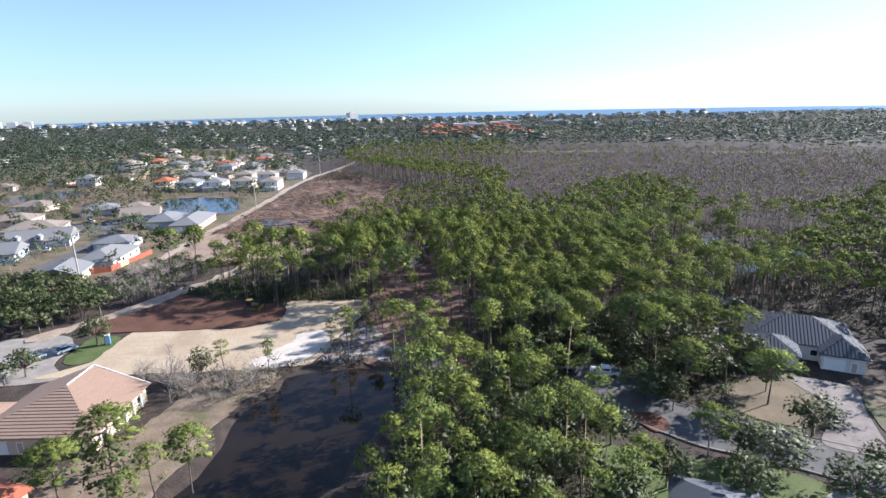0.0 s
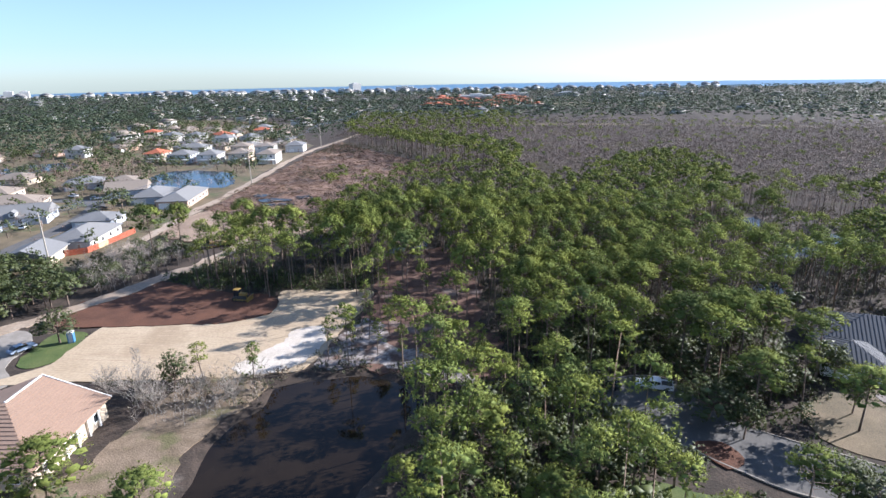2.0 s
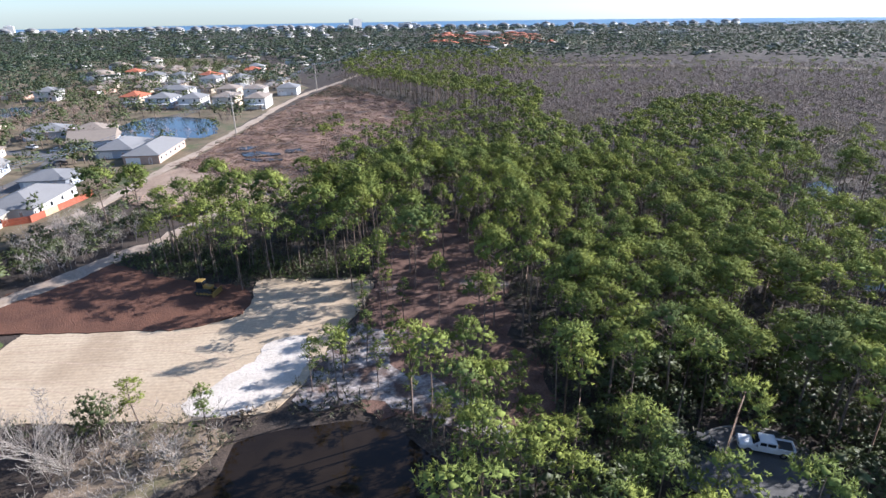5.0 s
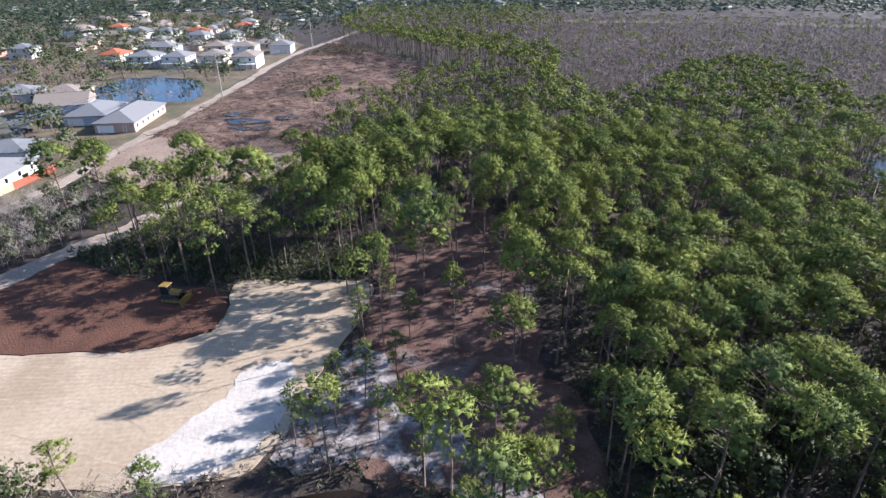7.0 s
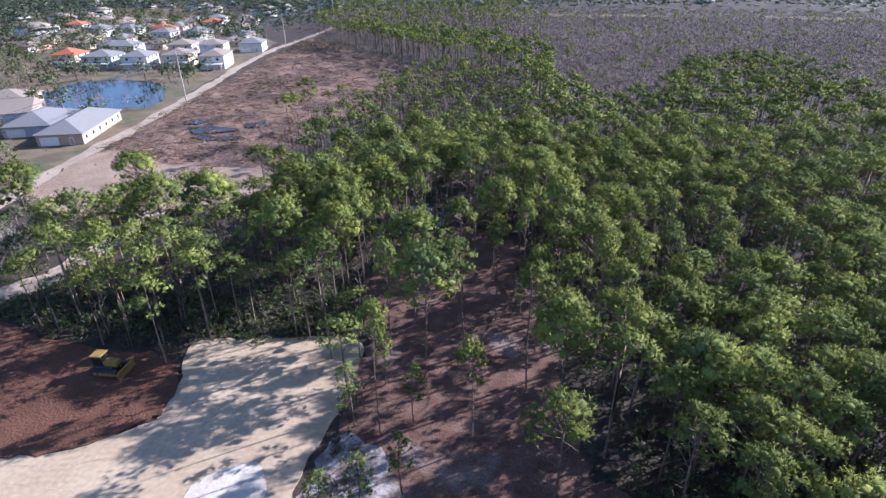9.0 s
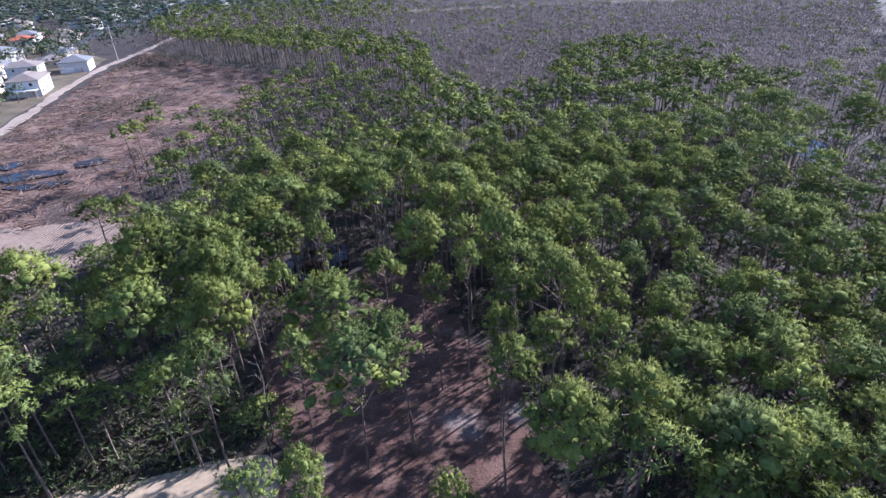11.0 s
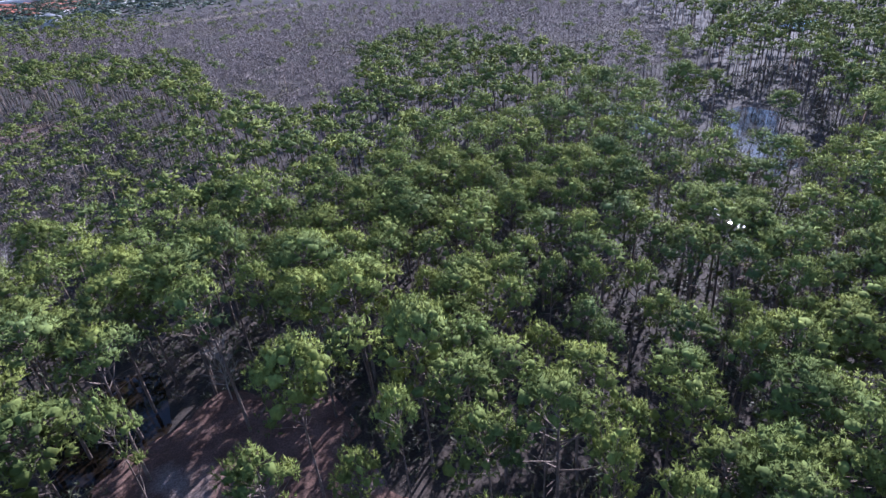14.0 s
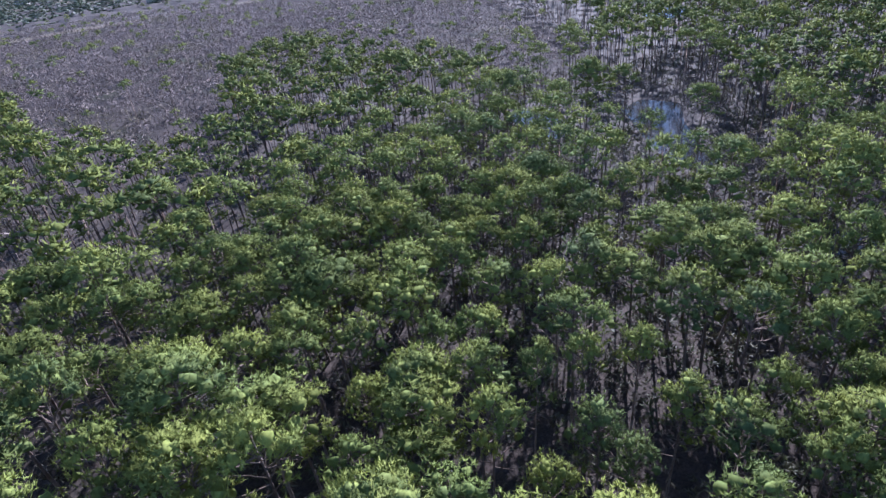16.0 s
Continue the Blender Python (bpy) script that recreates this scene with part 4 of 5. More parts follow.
# dead trees standing among the pines
dead_xy = spread(rng, -60, 110, 150, 300, 13, KEEP[:-len(POOLS)] + [LANE])
strew("bare_swamp_wood", [GREY_TWIG], [[bare(rng, 9, 10, 3)] for _ in range(3)], rows_for(rng, np.concatenate((dead_xy, spread(rng, 56, 128, 135, 215, 6.5, [SAND_EDGE]))), 3, 0.7, 1.1), "leafless grey trees between the pines", "woods")

sh = [[shrub(rng)] for _ in range(5)]
BARE_GROUND = [POND_EDGE, SAND_EDGE, MULCH_EDGE, FIELD_EDGE, strip(WOOD_TRACK, 5), CUL_DE_SAC, DRIVE, LAWN_RIGHT, LANE, SWAMP, LEFT_ROAD] + POOLS
sh_xy = np.concatenate((spread(rng, -70, 100, 96, 215, 2.7, BARE_GROUND), spread(rng, -52, 22, 198, 320, 4.5, [FIELD_EDGE], FIELD_SIDE), spread(rng, 34, 132, 142, 220, 3.6, SWAMP_POOLS), spread(rng, -20, 112, 215, 300, 4.4, [FIELD_EDGE, SWAMP]), spread(rng, -84, 44, 300, 440, 4.2, [FIELD_EDGE, SWAMP]), spread(rng, 100, 170, 96, 200, 3.3, BARE_GROUND + [WET])))
strew("undergrowth", [SHRUB_LEAF], sh, rows_for(rng, sh_xy, 5, 0.7, 2.1), "brown-green shrubs and saplings under the pines", "undergrowth")
HEDGE = [(-80, 150), (-60, 146), (-44, 144.5), (-22, 145), (-22, 154), (-44, 156), (-70, 166), (-78, 158)]
strew("undergrowth", [OAK_LEAF], sh, rows_for(rng, np.concatenate((spread(rng, -82, -20, 143, 168, 2.1, [strip(WOOD_TRACK, 5), MULCH_EDGE, SAND_EDGE], HEDGE), spread(rng, -12, 24, 52, 94, 2.7, [POND_EDGE], POND_WOOD),
      spread(rng, 8, 62, 84, 130, 3.0, BARE_GROUND + [LAWN_RIGHT]))), 5, 1.0, 2.3), "dark leafy thicket along the edge of the pines", "undergrowth")
strew("bare_thicket", [PALE_WOOD], [[bare(rng, 3.2, 9, 4, 1.2, 0.035, 0.012)] for _ in range(3)], rows_for(rng, np.concatenate((
      spread(rng, -104, -74, 140, 178, 2.2, [strip(WOOD_TRACK, 5), MULCH_EDGE, FIELD_EDGE], [(-104, 160), (-86, 142), (-80, 156), (-76, 170), (-92, 180), (-104, 176)]),
      spread(rng, -62, -34, 90, 103, 2.4, [POND_EDGE, SAND_EDGE]))), 3, 0.7, 1.3), "thicket of pale leafless bushes", "undergrowth")

# ---- broadleaved and bare garden trees ----
oaks = []
for i in range(4):
    w, l = broadleaf(rng)
    oaks.append(tree_thing("oak_tree", w, l, BARK, OAK_LEAF, "round evergreen oak with dense olive-green leaves", "tree", "oaks by the streets"))
plant(oaks, [(-80.1, 118.0, 3.0), (-85.5, 102.7, 2.6), (17.1, 95.0, 3.3), (35.2, 90.2, 3.9), (18.1, 78.0, 2.8), (24.8, 76, 2.7), (42.5, 72.5, 2.6), (46.5, 70.2, 4.0), (56.5, 77.0, 3.2), (61, 66, 3.0), (-48.8, 100.4, 1.9), (29.5, 66, 2.6), (38.2, 62.4, 2.6), (53.2, 62.5, 3.2), (42.5, 95, 2.6),
             (60, 100, 2.0), (15.6, 110.5, 3.4), (57, 91, 1.6), (70, 62, 3.2), (38, 85.2, 1.8)], rng, 0.8, 1.0)
wood_kinds = [broadleaf(rng, 8, 3.4, 14, 9, 6, 0.44, 0.24, limbs=False) for _ in range(4)]
yard_kinds = [broadleaf(rng, 8, 3.4, 9, 4, 4, 0.8, 0.45, limbs=False) for _ in range(4)]
LEFT_WOOD = [(-135, 124), (-92, 124), (-90, 136), (-96, 150), (-106, 158), (-122, 162), (-140, 150)]
TRACK_WOOD = [(-90, 138), (-84, 150), (-76, 168), (-76, 184), (-96, 190), (-105, 176), (-106, 158), (-96, 148)]
left_xy = np.concatenate((spread(rng, -140, -88, 120, 165, 5.0, [strip(WOOD_TRACK, 5)], LEFT_WOOD), spread(rng, -118, -90, 85, 101, 5.5), spread(rng, -75, -46, 50, 74, 6.0), spread(rng, -10, 24, 52, 94, 5.5, [POND_EDGE, CUL_DE_SAC, LAWN_FRONT], POND_WOOD, taken=PLACED, gap=2.0)))
strew("oak_wood", [BARK, OAK_LEAF], wood_kinds, np.concatenate((rows_for(rng, left_xy, 4, 0.7, 1.15), rows_for(rng, spread(rng, 6, 64, 86, 126, 4.0, OPEN, OAK_ZONE, taken=PLACED, gap=1.8), 4, 0.45, 0.85), rows_for(rng, spread(rng, -108, -74, 136, 192, 4.6, [strip(WOOD_TRACK, 7), strip(POLE_TRACK, 7), FIELD_EDGE], TRACK_WOOD), 4, 0.3, 0.7))), "dark evergreen oaks crowding beside the track", "woods")
yards = spread(rng, -440, -106, 165, 640, 7.6, [strip(STREET, 10), LEFT_POND, FAR_POND, FIELD_EDGE, strip(POLE_TRACK, 14)], SUBURB)
yards = yards[[all(math.hypot(x - a, y - b) > 11 for a, b in YARD_HOUSES) for x, y in yards]]
half = rng.uniform(0, 1, len(yards)) < 0.5
strew("yard_trees", [BARK, OAK_LEAF], yard_kinds, rows_for(rng, yards[half], 4, 0.6, 1.2), "round green yard trees between houses", "trees")
strew("bare_yard_trees", [BROWN_TWIG], [[twiggy(rng, 7.5, 2.6, 44, 0.09)] for _ in range(4)], rows_for(rng, np.concatenate((yards[~half], spread(rng, -300, -165, 296, 345, 6.5, [FAR_POND, LEFT_POND]), spread(rng, -160, -110, 274, 284, 6),
      spread(rng, -230, -150, 255, 300, 12, [strip(STREET, 9)]))), 4, 0.6, 1.1), "russet leafless yard trees by the ponds", "trees")
strew("far_woods", [HAZED_NEEDLE], far_kinds, rows_for(rng, np.concatenate((spread(rng, -420, -230, 372, 470, 9.5), spread(rng, -560, -290, 470, 700, 11), spread(rng, -150, -84, 446, 660, 9.5, [FIELD_EDGE, strip(POLE_TRACK, 9)]))), 5, 0.7, 1.1), "green trees behind the ponds", "woods")

# pale leafless trees on the pond bank
for x, y, h, r in ((-54.6, 100.4, 7.5, 1.0), (-52.2, 95.0, 4.5, 3.6), (-49.0, 94.0, 3.5, 2.6), (-43, 97, 4.0, 1.8), (-37.0, 95.0, 4.2, 2.0), (-58.5, 97.5, 4.0, 2.4), (9.1, 176.9, 9.5, 2.6), (5.6, 174.0, 9.0, 1.2), (-9.9, 213.8, 9.0, 2.6), (-19.1, 212.7, 9.0, 2.4), (-4.2, 176, 7.0, 1.8)):
    ob = new("bare_tree", np_mesh("bare_tree", *bare(rng, h, 26, 8, r, 0.09, 0.016), None, [PALE_WOOD]))
    tagged(ob, "pale leafless tree with a tangle of fine branches", "tree", "bare trees")
    ob.matrix_basis = pose(x, y, -0.15)


def palm(x, y, h):
    root = tagged(new("palm_tree"), "cabbage palm with a round head of fronds", "tree", "palms in the yards")
    v, f = tubes([(0, 0, -0.2, 0.2, 0.1, 0, h * 0.5, 0.17), (0.1, 0, h * 0.5, 0.17, 0, 0.05, h, 0.16)], 7)
    obj("trunk", np_mesh("trunk", v, f, None, [BARK]), root)
    for i in range(14):
        a, el = i * 2.4, 0.9 - 1.5 * (i / 14)
        bm = bmesh.new()
        p = [(math.cos(a) * s * math.cos(el - s * .35), math.sin(a) * s * math.cos(el - s * .35), h + s * math.sin(el - s * .35)) for s in (0, 0.7, 1.4, 2.0)]
        wv = [0.05, 0.4, 0.45, 0.04]
        nx, ny = -math.sin(a), math.cos(a)
        rows_ = [[bm.verts.new((q[0] + nx * k_ * wd, q[1] + ny * k_ * wd, q[2] - abs(k_) * 0.15)) for k_ in (-1, 0, 1)] for q, wd in zip(p, wv)]
        for ra, rb in zip(rows_, rows_[1:]):
            for j in range(2):
                bm.faces.new((ra[j], ra[j + 1], rb[j + 1], rb[j]))
        part("frond", bm, OAK_LEAF, root)
    root.matrix_basis = pose(x, y, 0)


for x, y, h in ((-150.9, 250.5, 6), (-135.5, 243, 6), (-174.2, 253, 5), (-138, 238, 3.2), (-166, 262, 5), (60.1, 104.0, 5), (66, 125, 4), (70, 128, 4), (-176, 268, 5)):
    palm(x, y, h)

# cut brush and logs over the cleared field
fld = spread(rng, -100, 6, 190, 460, 3.2, [TAN_EDGE], FIELD_EDGE)
logs = []
for i in range(6):
    seg = []
    for j in range(9):
        p, a, L_ = rng.normal(0, 0.9, 2), rng.normal(0.5, 0.6), rng.uniform(0.6, 2.6)
        seg.append((p[0], p[1], 0.3, 0.06, p[0] + math.cos(a) * L_, p[1] + math.sin(a) * L_, 0.3 + rng.uniform(0.0, 0.5), 0.03))
    logs.append([tubes(seg, 3)])
strew("cut_brush", [DEBRIS], logs, rows_for(rng, fld, 6, 0.5, 1.6), "piles of cut branches and roots on red soil", "brush")
strew("low_scrub", [SHRUB_LEAF], sh, rows_for(rng, np.concatenate((fld[rng.uniform(0, 1, len(fld)) < 0.07], spread(rng, -92, -60, 395, 440, 3.0, [], FIELD_EDGE), spread(rng, -80, -60, 300, 330, 3.0))), 5, 0.7, 1.6, 0.2), "patches of low scrub left on the field", "scrub")

# wheel ruts pressed into the graded sand
for k_, line in enumerate(([(-75, 121), (-60, 122.5), (-48, 121.5), (-40, 118), (-36, 112)], [(-75, 119), (-60, 120.3), (-47.5, 119.4), (-40.5, 116), (-37.5, 111.5)], [(-74, 113), (-62, 112), (-50, 109), (-42, 106.5)],
                           [(-74, 110.8), (-62, 110), (-50, 107.2), (-43.5, 105.4)], [(-25, 142), (-27, 132), (-29, 126), (-34, 124)], [(-27, 142), (-29.2, 132.5), (-31.5, 127.5), (-36, 126)], [(-72, 124), (-58, 124.6), (-47, 124.5), (-41, 128), (-38, 138)],
                           [(-70, 117), (-58, 116), (-46, 113.5), (-41.5, 110.8)], [(-66, 107), (-58, 106), (-48, 104.8)], [(-33, 142), (-34, 134), (-38, 127), (-41, 121)])):
    ob = sheet("wheel_rut", strip(line, 0.22), 0.106, RUT, "wheel rut pressed into the tan sand", "track", 0.10, 0.9, 0.1)


# ---- houses ----
def quad_slab(bm, a, b, c, d, lift, back=0.0):
    """A thin slab over the quad a b c d, raised by lift at a b and by back at c d."""
    n = (Vector(b) - Vector(a)).cross(Vector(d) - Vector(a)).normalized()
    lo = [bm.verts.new(Vector(p) + n * 0.002) for p in (a, b, c, d)]
    hi = [bm.verts.new(Vector(p) + n * h) for p, h in ((a, lift), (b, lift), (c, back + 0.01), (d, back + 0.01))]
    bm.faces.new(hi)
    for i in range(4):
        bm.faces.new((lo[i], lo[(i + 1) % 4], hi[(i + 1) % 4], hi[i]))
    return bm


def roof_slopes(w, d, ze, zr, hip=(1.0, 1.0), over=0.6):
    """Eaves and ridge of a roof with its ridge along the longer side: slopes as (eave a, eave b, ridge b, ridge a). hip 0 is a gable."""
    flip = d > w
    L, W = (d, w) if flip else (w, d)
    x0, x1, y0, y1 = -L / 2 - over, L / 2 + over, -W / 2 - over, W / 2 + over
    r0, r1 = x0 + hip[0] * (W / 2 + over), x1 - hip[1] * (W / 2 + over)
    if r0 > r1:
        r0 = r1 = (r0 + r1) / 2
    put = (lambda x, y, z: (-y, x, z)) if flip else (lambda x, y, z: (x, y, z))
    A, B, C, D = put(x0, y0, ze), put(x1, y0, ze), put(x1, y1, ze), put(x0, y1, ze)
    R0, R1 = put(r0, 0, zr), put(r1, 0, zr)
    return [(A, B, R1, R0), (C, D, R0, R1), (B, C, R1, R1), (D, A, R0, R0)]


def roof_mesh(slopes, thick=0.22):
    bm = bmesh.new()
    for a, b, c, d in slopes:
        bm.faces.new([bm.verts.new(p) for p in ((a, b, c) if c == d else (a, b, c, d))])
    A, B, C, D = slopes[0][0], slopes[0][1], slopes[1][0], slopes[1][1]
    low = [bm.verts.new((p[0], p[1], p[2] - thick)) for p in (A, B, C, D)]
    top = [bm.verts.new(p) for p in (A, B, C, D)]
    bm.faces.new(low[::-1])
    for i in range(4):
        bm.faces.new((low[i], low[(i + 1) % 4], top[(i + 1) % 4], top[i]))
    bmesh.ops.remove_doubles(bm, verts=bm.verts, dist=0.001)
    return bm


def opening(root, name, x, z, w, h, side, W, D, mat, label):
    """A framed window or door standing a hand proud of one wall: side s, n, e or w; x runs along that wall."""
    spots = {"s": (Matrix.Translation((x, -D / 2, z))), "n": pose(x, D / 2, z, 0, 0, 180), "e": pose(W / 2, x, z, 0, 0, 90), "w": pose(-W / 2, x, z, 0, 0, -90)}
    bm = bmesh.new()
    for x0, z0, x1, z1 in ((-w / 2, 0, -w / 2 + 0.12, h), (w / 2 - 0.12, 0, w / 2, h), (-w / 2 + 0.12, 0, w / 2 - 0.12, 0.12), (-w / 2 + 0.12, h - 0.12, w / 2 - 0.12, h)):
        box(bm, x0, -0.08, z0, x1, 0.02, z1)
    fr = part(name, bm, TRIM, root, label)
    fr.matrix_basis = spots[side]
    bm = box(bmesh.new(), -w / 2 + 0.12, -0.03, 0.12, w / 2 - 0.12, 0.015, h - 0.12)
    part("pane" if name == "window" else "leaf", bm, mat, fr)
    return fr


def house(name, x, y, w, d, rz, h, rise, wall, roof, label, hip=(1.0, 1.0), floors=1, openings=True, group="houses of the suburb", porch=False):
    root = tagged(new(name), label, "house", group)
    bm = box(bmesh.new(), -w / 2, -d / 2, -0.3, w / 2, d / 2, h)
    if min(hip) < 1:  # gable walls
        L, W, flip = max(w, d), min(w, d), d > w
        for k, sgn in ((0, -1), (1, 1)):
            if hip[k] == 0:
                a, b = sgn * L / 2, sgn * (L / 2 - 0.2)
                tri = [(-W / 2, h - 0.05), (W / 2, h - 0.05), (0, h + rise * W / (W + 1.2) - 0.05)]
                prism(bm, tri, a, b, "y" if flip else "x")
    part("wall", bm, wall, root)
    slopes = roof_slopes(w, d, h + 0.1, h + rise, hip)
    rf = part("roof", roof_mesh(slopes), roof, root)
    for k in range(2):
        a, b = (slopes[0][3], slopes[0][2])
        if k == 0 and a != b:
            bm = bmesh.new()
            quad_slab(bm, (a[0] - .12, a[1] - .12, a[2]), (b[0] + .12, b[1] - .12, b[2]), (b[0] + .12, b[1] + .12, b[2]), (a[0] - .12, a[1] + .12, a[2]), 0.06, 0.05)
            part("ridge_cap", bm, roof, rf)
    if openings:
        for f in range(floors):
            z = 0.9 + f * 2.8
            for side, run in (("s", w), ("n", w), ("e", d), ("w", d)):
                k = max(2, int(run / 4.5))
                for i in range(k):
                    u = (i + 0.5) / k * run - run / 2
                    if side == "s" and f == 0 and i == 0:
                        opening(root, "garage_door", u + 0.3, 0.0, min(4.8, run / k), 2.3, side, w, d, TRIM, "")
                    elif side == "s" and f == 0 and i == 1:
                        opening(root, "door", u, 0.0, 1.1, 2.1, side, w, d, BRICK, "")
                    else:
                        opening(root, "window", u, z, 1.4, 1.4, side, w, d, GLASS_DARK, "")
    if porch:
        bm = box(bmesh.new(), -w / 2 + 0.6, -d / 2 - 3.4, 2.5, w / 2 - 0.6, -d / 2 - 0.01, 2.72)
        part("porch_roof", bm, TRIM, root, "white porch roof")
        for i in range(4):
            u = -w / 2 + 0.9 + i * (w - 1.8) / 3
            part("porch_post", box(bmesh.new(), u - 0.1, -d / 2 - 3.3, 0, u + 0.1, -d / 2 - 3.1, 2.495), TRIM, root)
    root.matrix_basis = pose(x, y, 0.02, 0, 0, rz)
    return root


def tile(root, slopes, z_off, mat, by_course=True, step=0.42, lift=0.075):
    """Lays courses along the eaves, or ribs down the slope, on each slope of a roof as pieces."""
    for a, b, c, d in slopes:
        a, b, c, d = (Vector((p[0], p[1], p[2] + z_off)) for p in (a, b, c, d))
        W, H = (b - a).length, ((c + d) / 2 - (a + b) / 2).length
        e = (b - a).normalized()
        sa, sb = (d - a).dot(e), (c - a).dot(e)
        up = (d - a - e * sa)
        k = int((H if by_course else W) / step)
        for i in range(k):
            if by_course:
                u0, u1 = i / k, (i + 1) / k
                q = (a.lerp(d, u0), b.lerp(c, u0), b.lerp(c, u1), a.lerp(d, u1))
                part("tile_course", quad_slab(bmesh.new(), *q, lift), mat, root)
            else:
                s0, s1 = (i + 0.12) * W / k, (i + 0.78) * W / k
                m = (s0 + s1) / 2
                u = min(1.0, m / sa if m < sa else 1.0, (W - m) / (W - sb) if m > sb else 1.0)
                if u * H > 0.5:
                    part("tile_rib", quad_slab(bmesh.new(), a + e * s0, a + e * s1, a + e * s1 + up * u, a + e * s0 + up * u, lift, lift - 0.01), mat, root)


# the brown tiled house beside the pond
h1 = house("house", -64.8, 84.5, 18.4, 16.0, 0, 3.0, 3.8, WALL_CREAM, ROOF_BROWN, "cream house with brown tiled roof beside the pond", (1.0, 1.0), group="near houses")
for o in list(h1.children):
    if o.name.startswith(("roof",)):
        for q in list(o.children):
            bpy.data.objects.remove(q)
        bpy.data.objects.remove(o)
sl = [((-10.2, -8.6, 3.1), (9.8, -8.6, 3.1), (0.0, 1.2, 6.9), (0.0, 1.2, 6.9)), ((9.8, -8.6, 3.1), (9.8, 8.6, 3.1), (0, 8.6, 6.9), (0, 1.2, 6.9)),
      ((-10.2, 8.6, 3.1), (-10.2, -8.6, 3.1), (0, 1.2, 6.9), (0, 8.6, 6.9))]
bm = bmesh.new()
for s in sl:
    bm.faces.new([bm.verts.new(p) for p in (s[:3] if s[2] == s[3] else s)])
prism(bm, [(-10.2, 3.1), (9.8, 3.1), (0, 6.88)], 8.3, 8.58, "y")
prism(bm, [(-10.2, -8.6), (9.8, -8.6), (9.8, 8.58), (-10.2, 8.58)], 2.88, 3.09)
r1 = part("roof", bm, ROOF_BROWN, h1)
tile(r1, sl, 0.0, ROOF_BROWN, True, 0.62, 0.10)
part("gable_trim", quad_slab(bmesh.new(), (9.9, 8.6, 3.0), (9.9, 8.75, 3.0), (0, 8.75, 6.95), (0, 8.6, 6.95), 0.16, 0.16), TRIM, r1)
part("ridge_cap", quad_slab(bmesh.new(), (-.15, 1.2, 6.88), (.15, 1.2, 6.88), (.15, 8.6, 6.88), (-.15, 8.6, 6.88), 0.1, 0.1), TRIM, r1)
for u in (-2.0, 0.5, 3.0, 5.5):
    part("porch_post", box(bmesh.new(), 9.35, u, 0, 9.6, u + 0.25, 2.87), TRIM, h1)
h2 = house("house_wing", -83.5, 81.0, 17.0, 11.0, 0, 3.0, 2.3, WALL_CREAM, ROOF_BROWN, "low wing with brown tiled roof", (1, 1), openings=False, group="near houses")
tile(next(o for o in h2.children if o.name.startswith("roof")), roof_slopes(17.0, 11.0, 3.1, 5.3), 0.0, ROOF_BROWN, True, 0.62, 0.10)
house("house", -64.5, 61.5, 13, 10, -20, 3.0, 2.4, WALL_PINK, ROOF_RED, "house with worn red tiled roof under pines", group="near houses", openings=False)

# the slate tiled house at the street end
h3 = house("house", 74.0, 110.5, 19.0, 14.5, -25, 3.2, 3.6, WALL_WHITE, ROOF_SLATE, "white house with dark slate-grey ribbed tile roof", group="near houses")
tile(next(o for o in h3.children if o.name.startswith("roof")), roof_slopes(19.0, 14.5, 3.3, 6.8), 0.0, ROOF_SLATE, False, 0.62, 0.10)
h4 = house("house_wing", 65.2, 104.5, 8.5, 9.0, -25, 3.0, 2.2, WALL_WHITE, ROOF_SLATE, "white garage wing with slate-grey tile roof", group="near houses")
h5 = house("house_wing", 77.5, 102.0, 7.0, 9.0, -25, 3.1, 2.4, WALL_WHITE, ROOF_SLATE, "white front wing with arched entry and slate tiles", group="near houses")
for hh, q in ((h4, (8.5, 9.0, 3.1, 5.2)), (h5, (7.0, 9.0, 3.2, 5.5))):
    tile(next(o for o in hh.children if o.name.startswith("roof")), roof_slopes(*q), 0.0, ROOF_SLATE, False, 0.62, 0.10)
house("house", 32.5, 58.0, 10, 9, -20, 3.0, 2.2, WALL_WHITE, ROOF_SLATE, "house with plain dark blue-grey roof", group="near houses", openings=False)

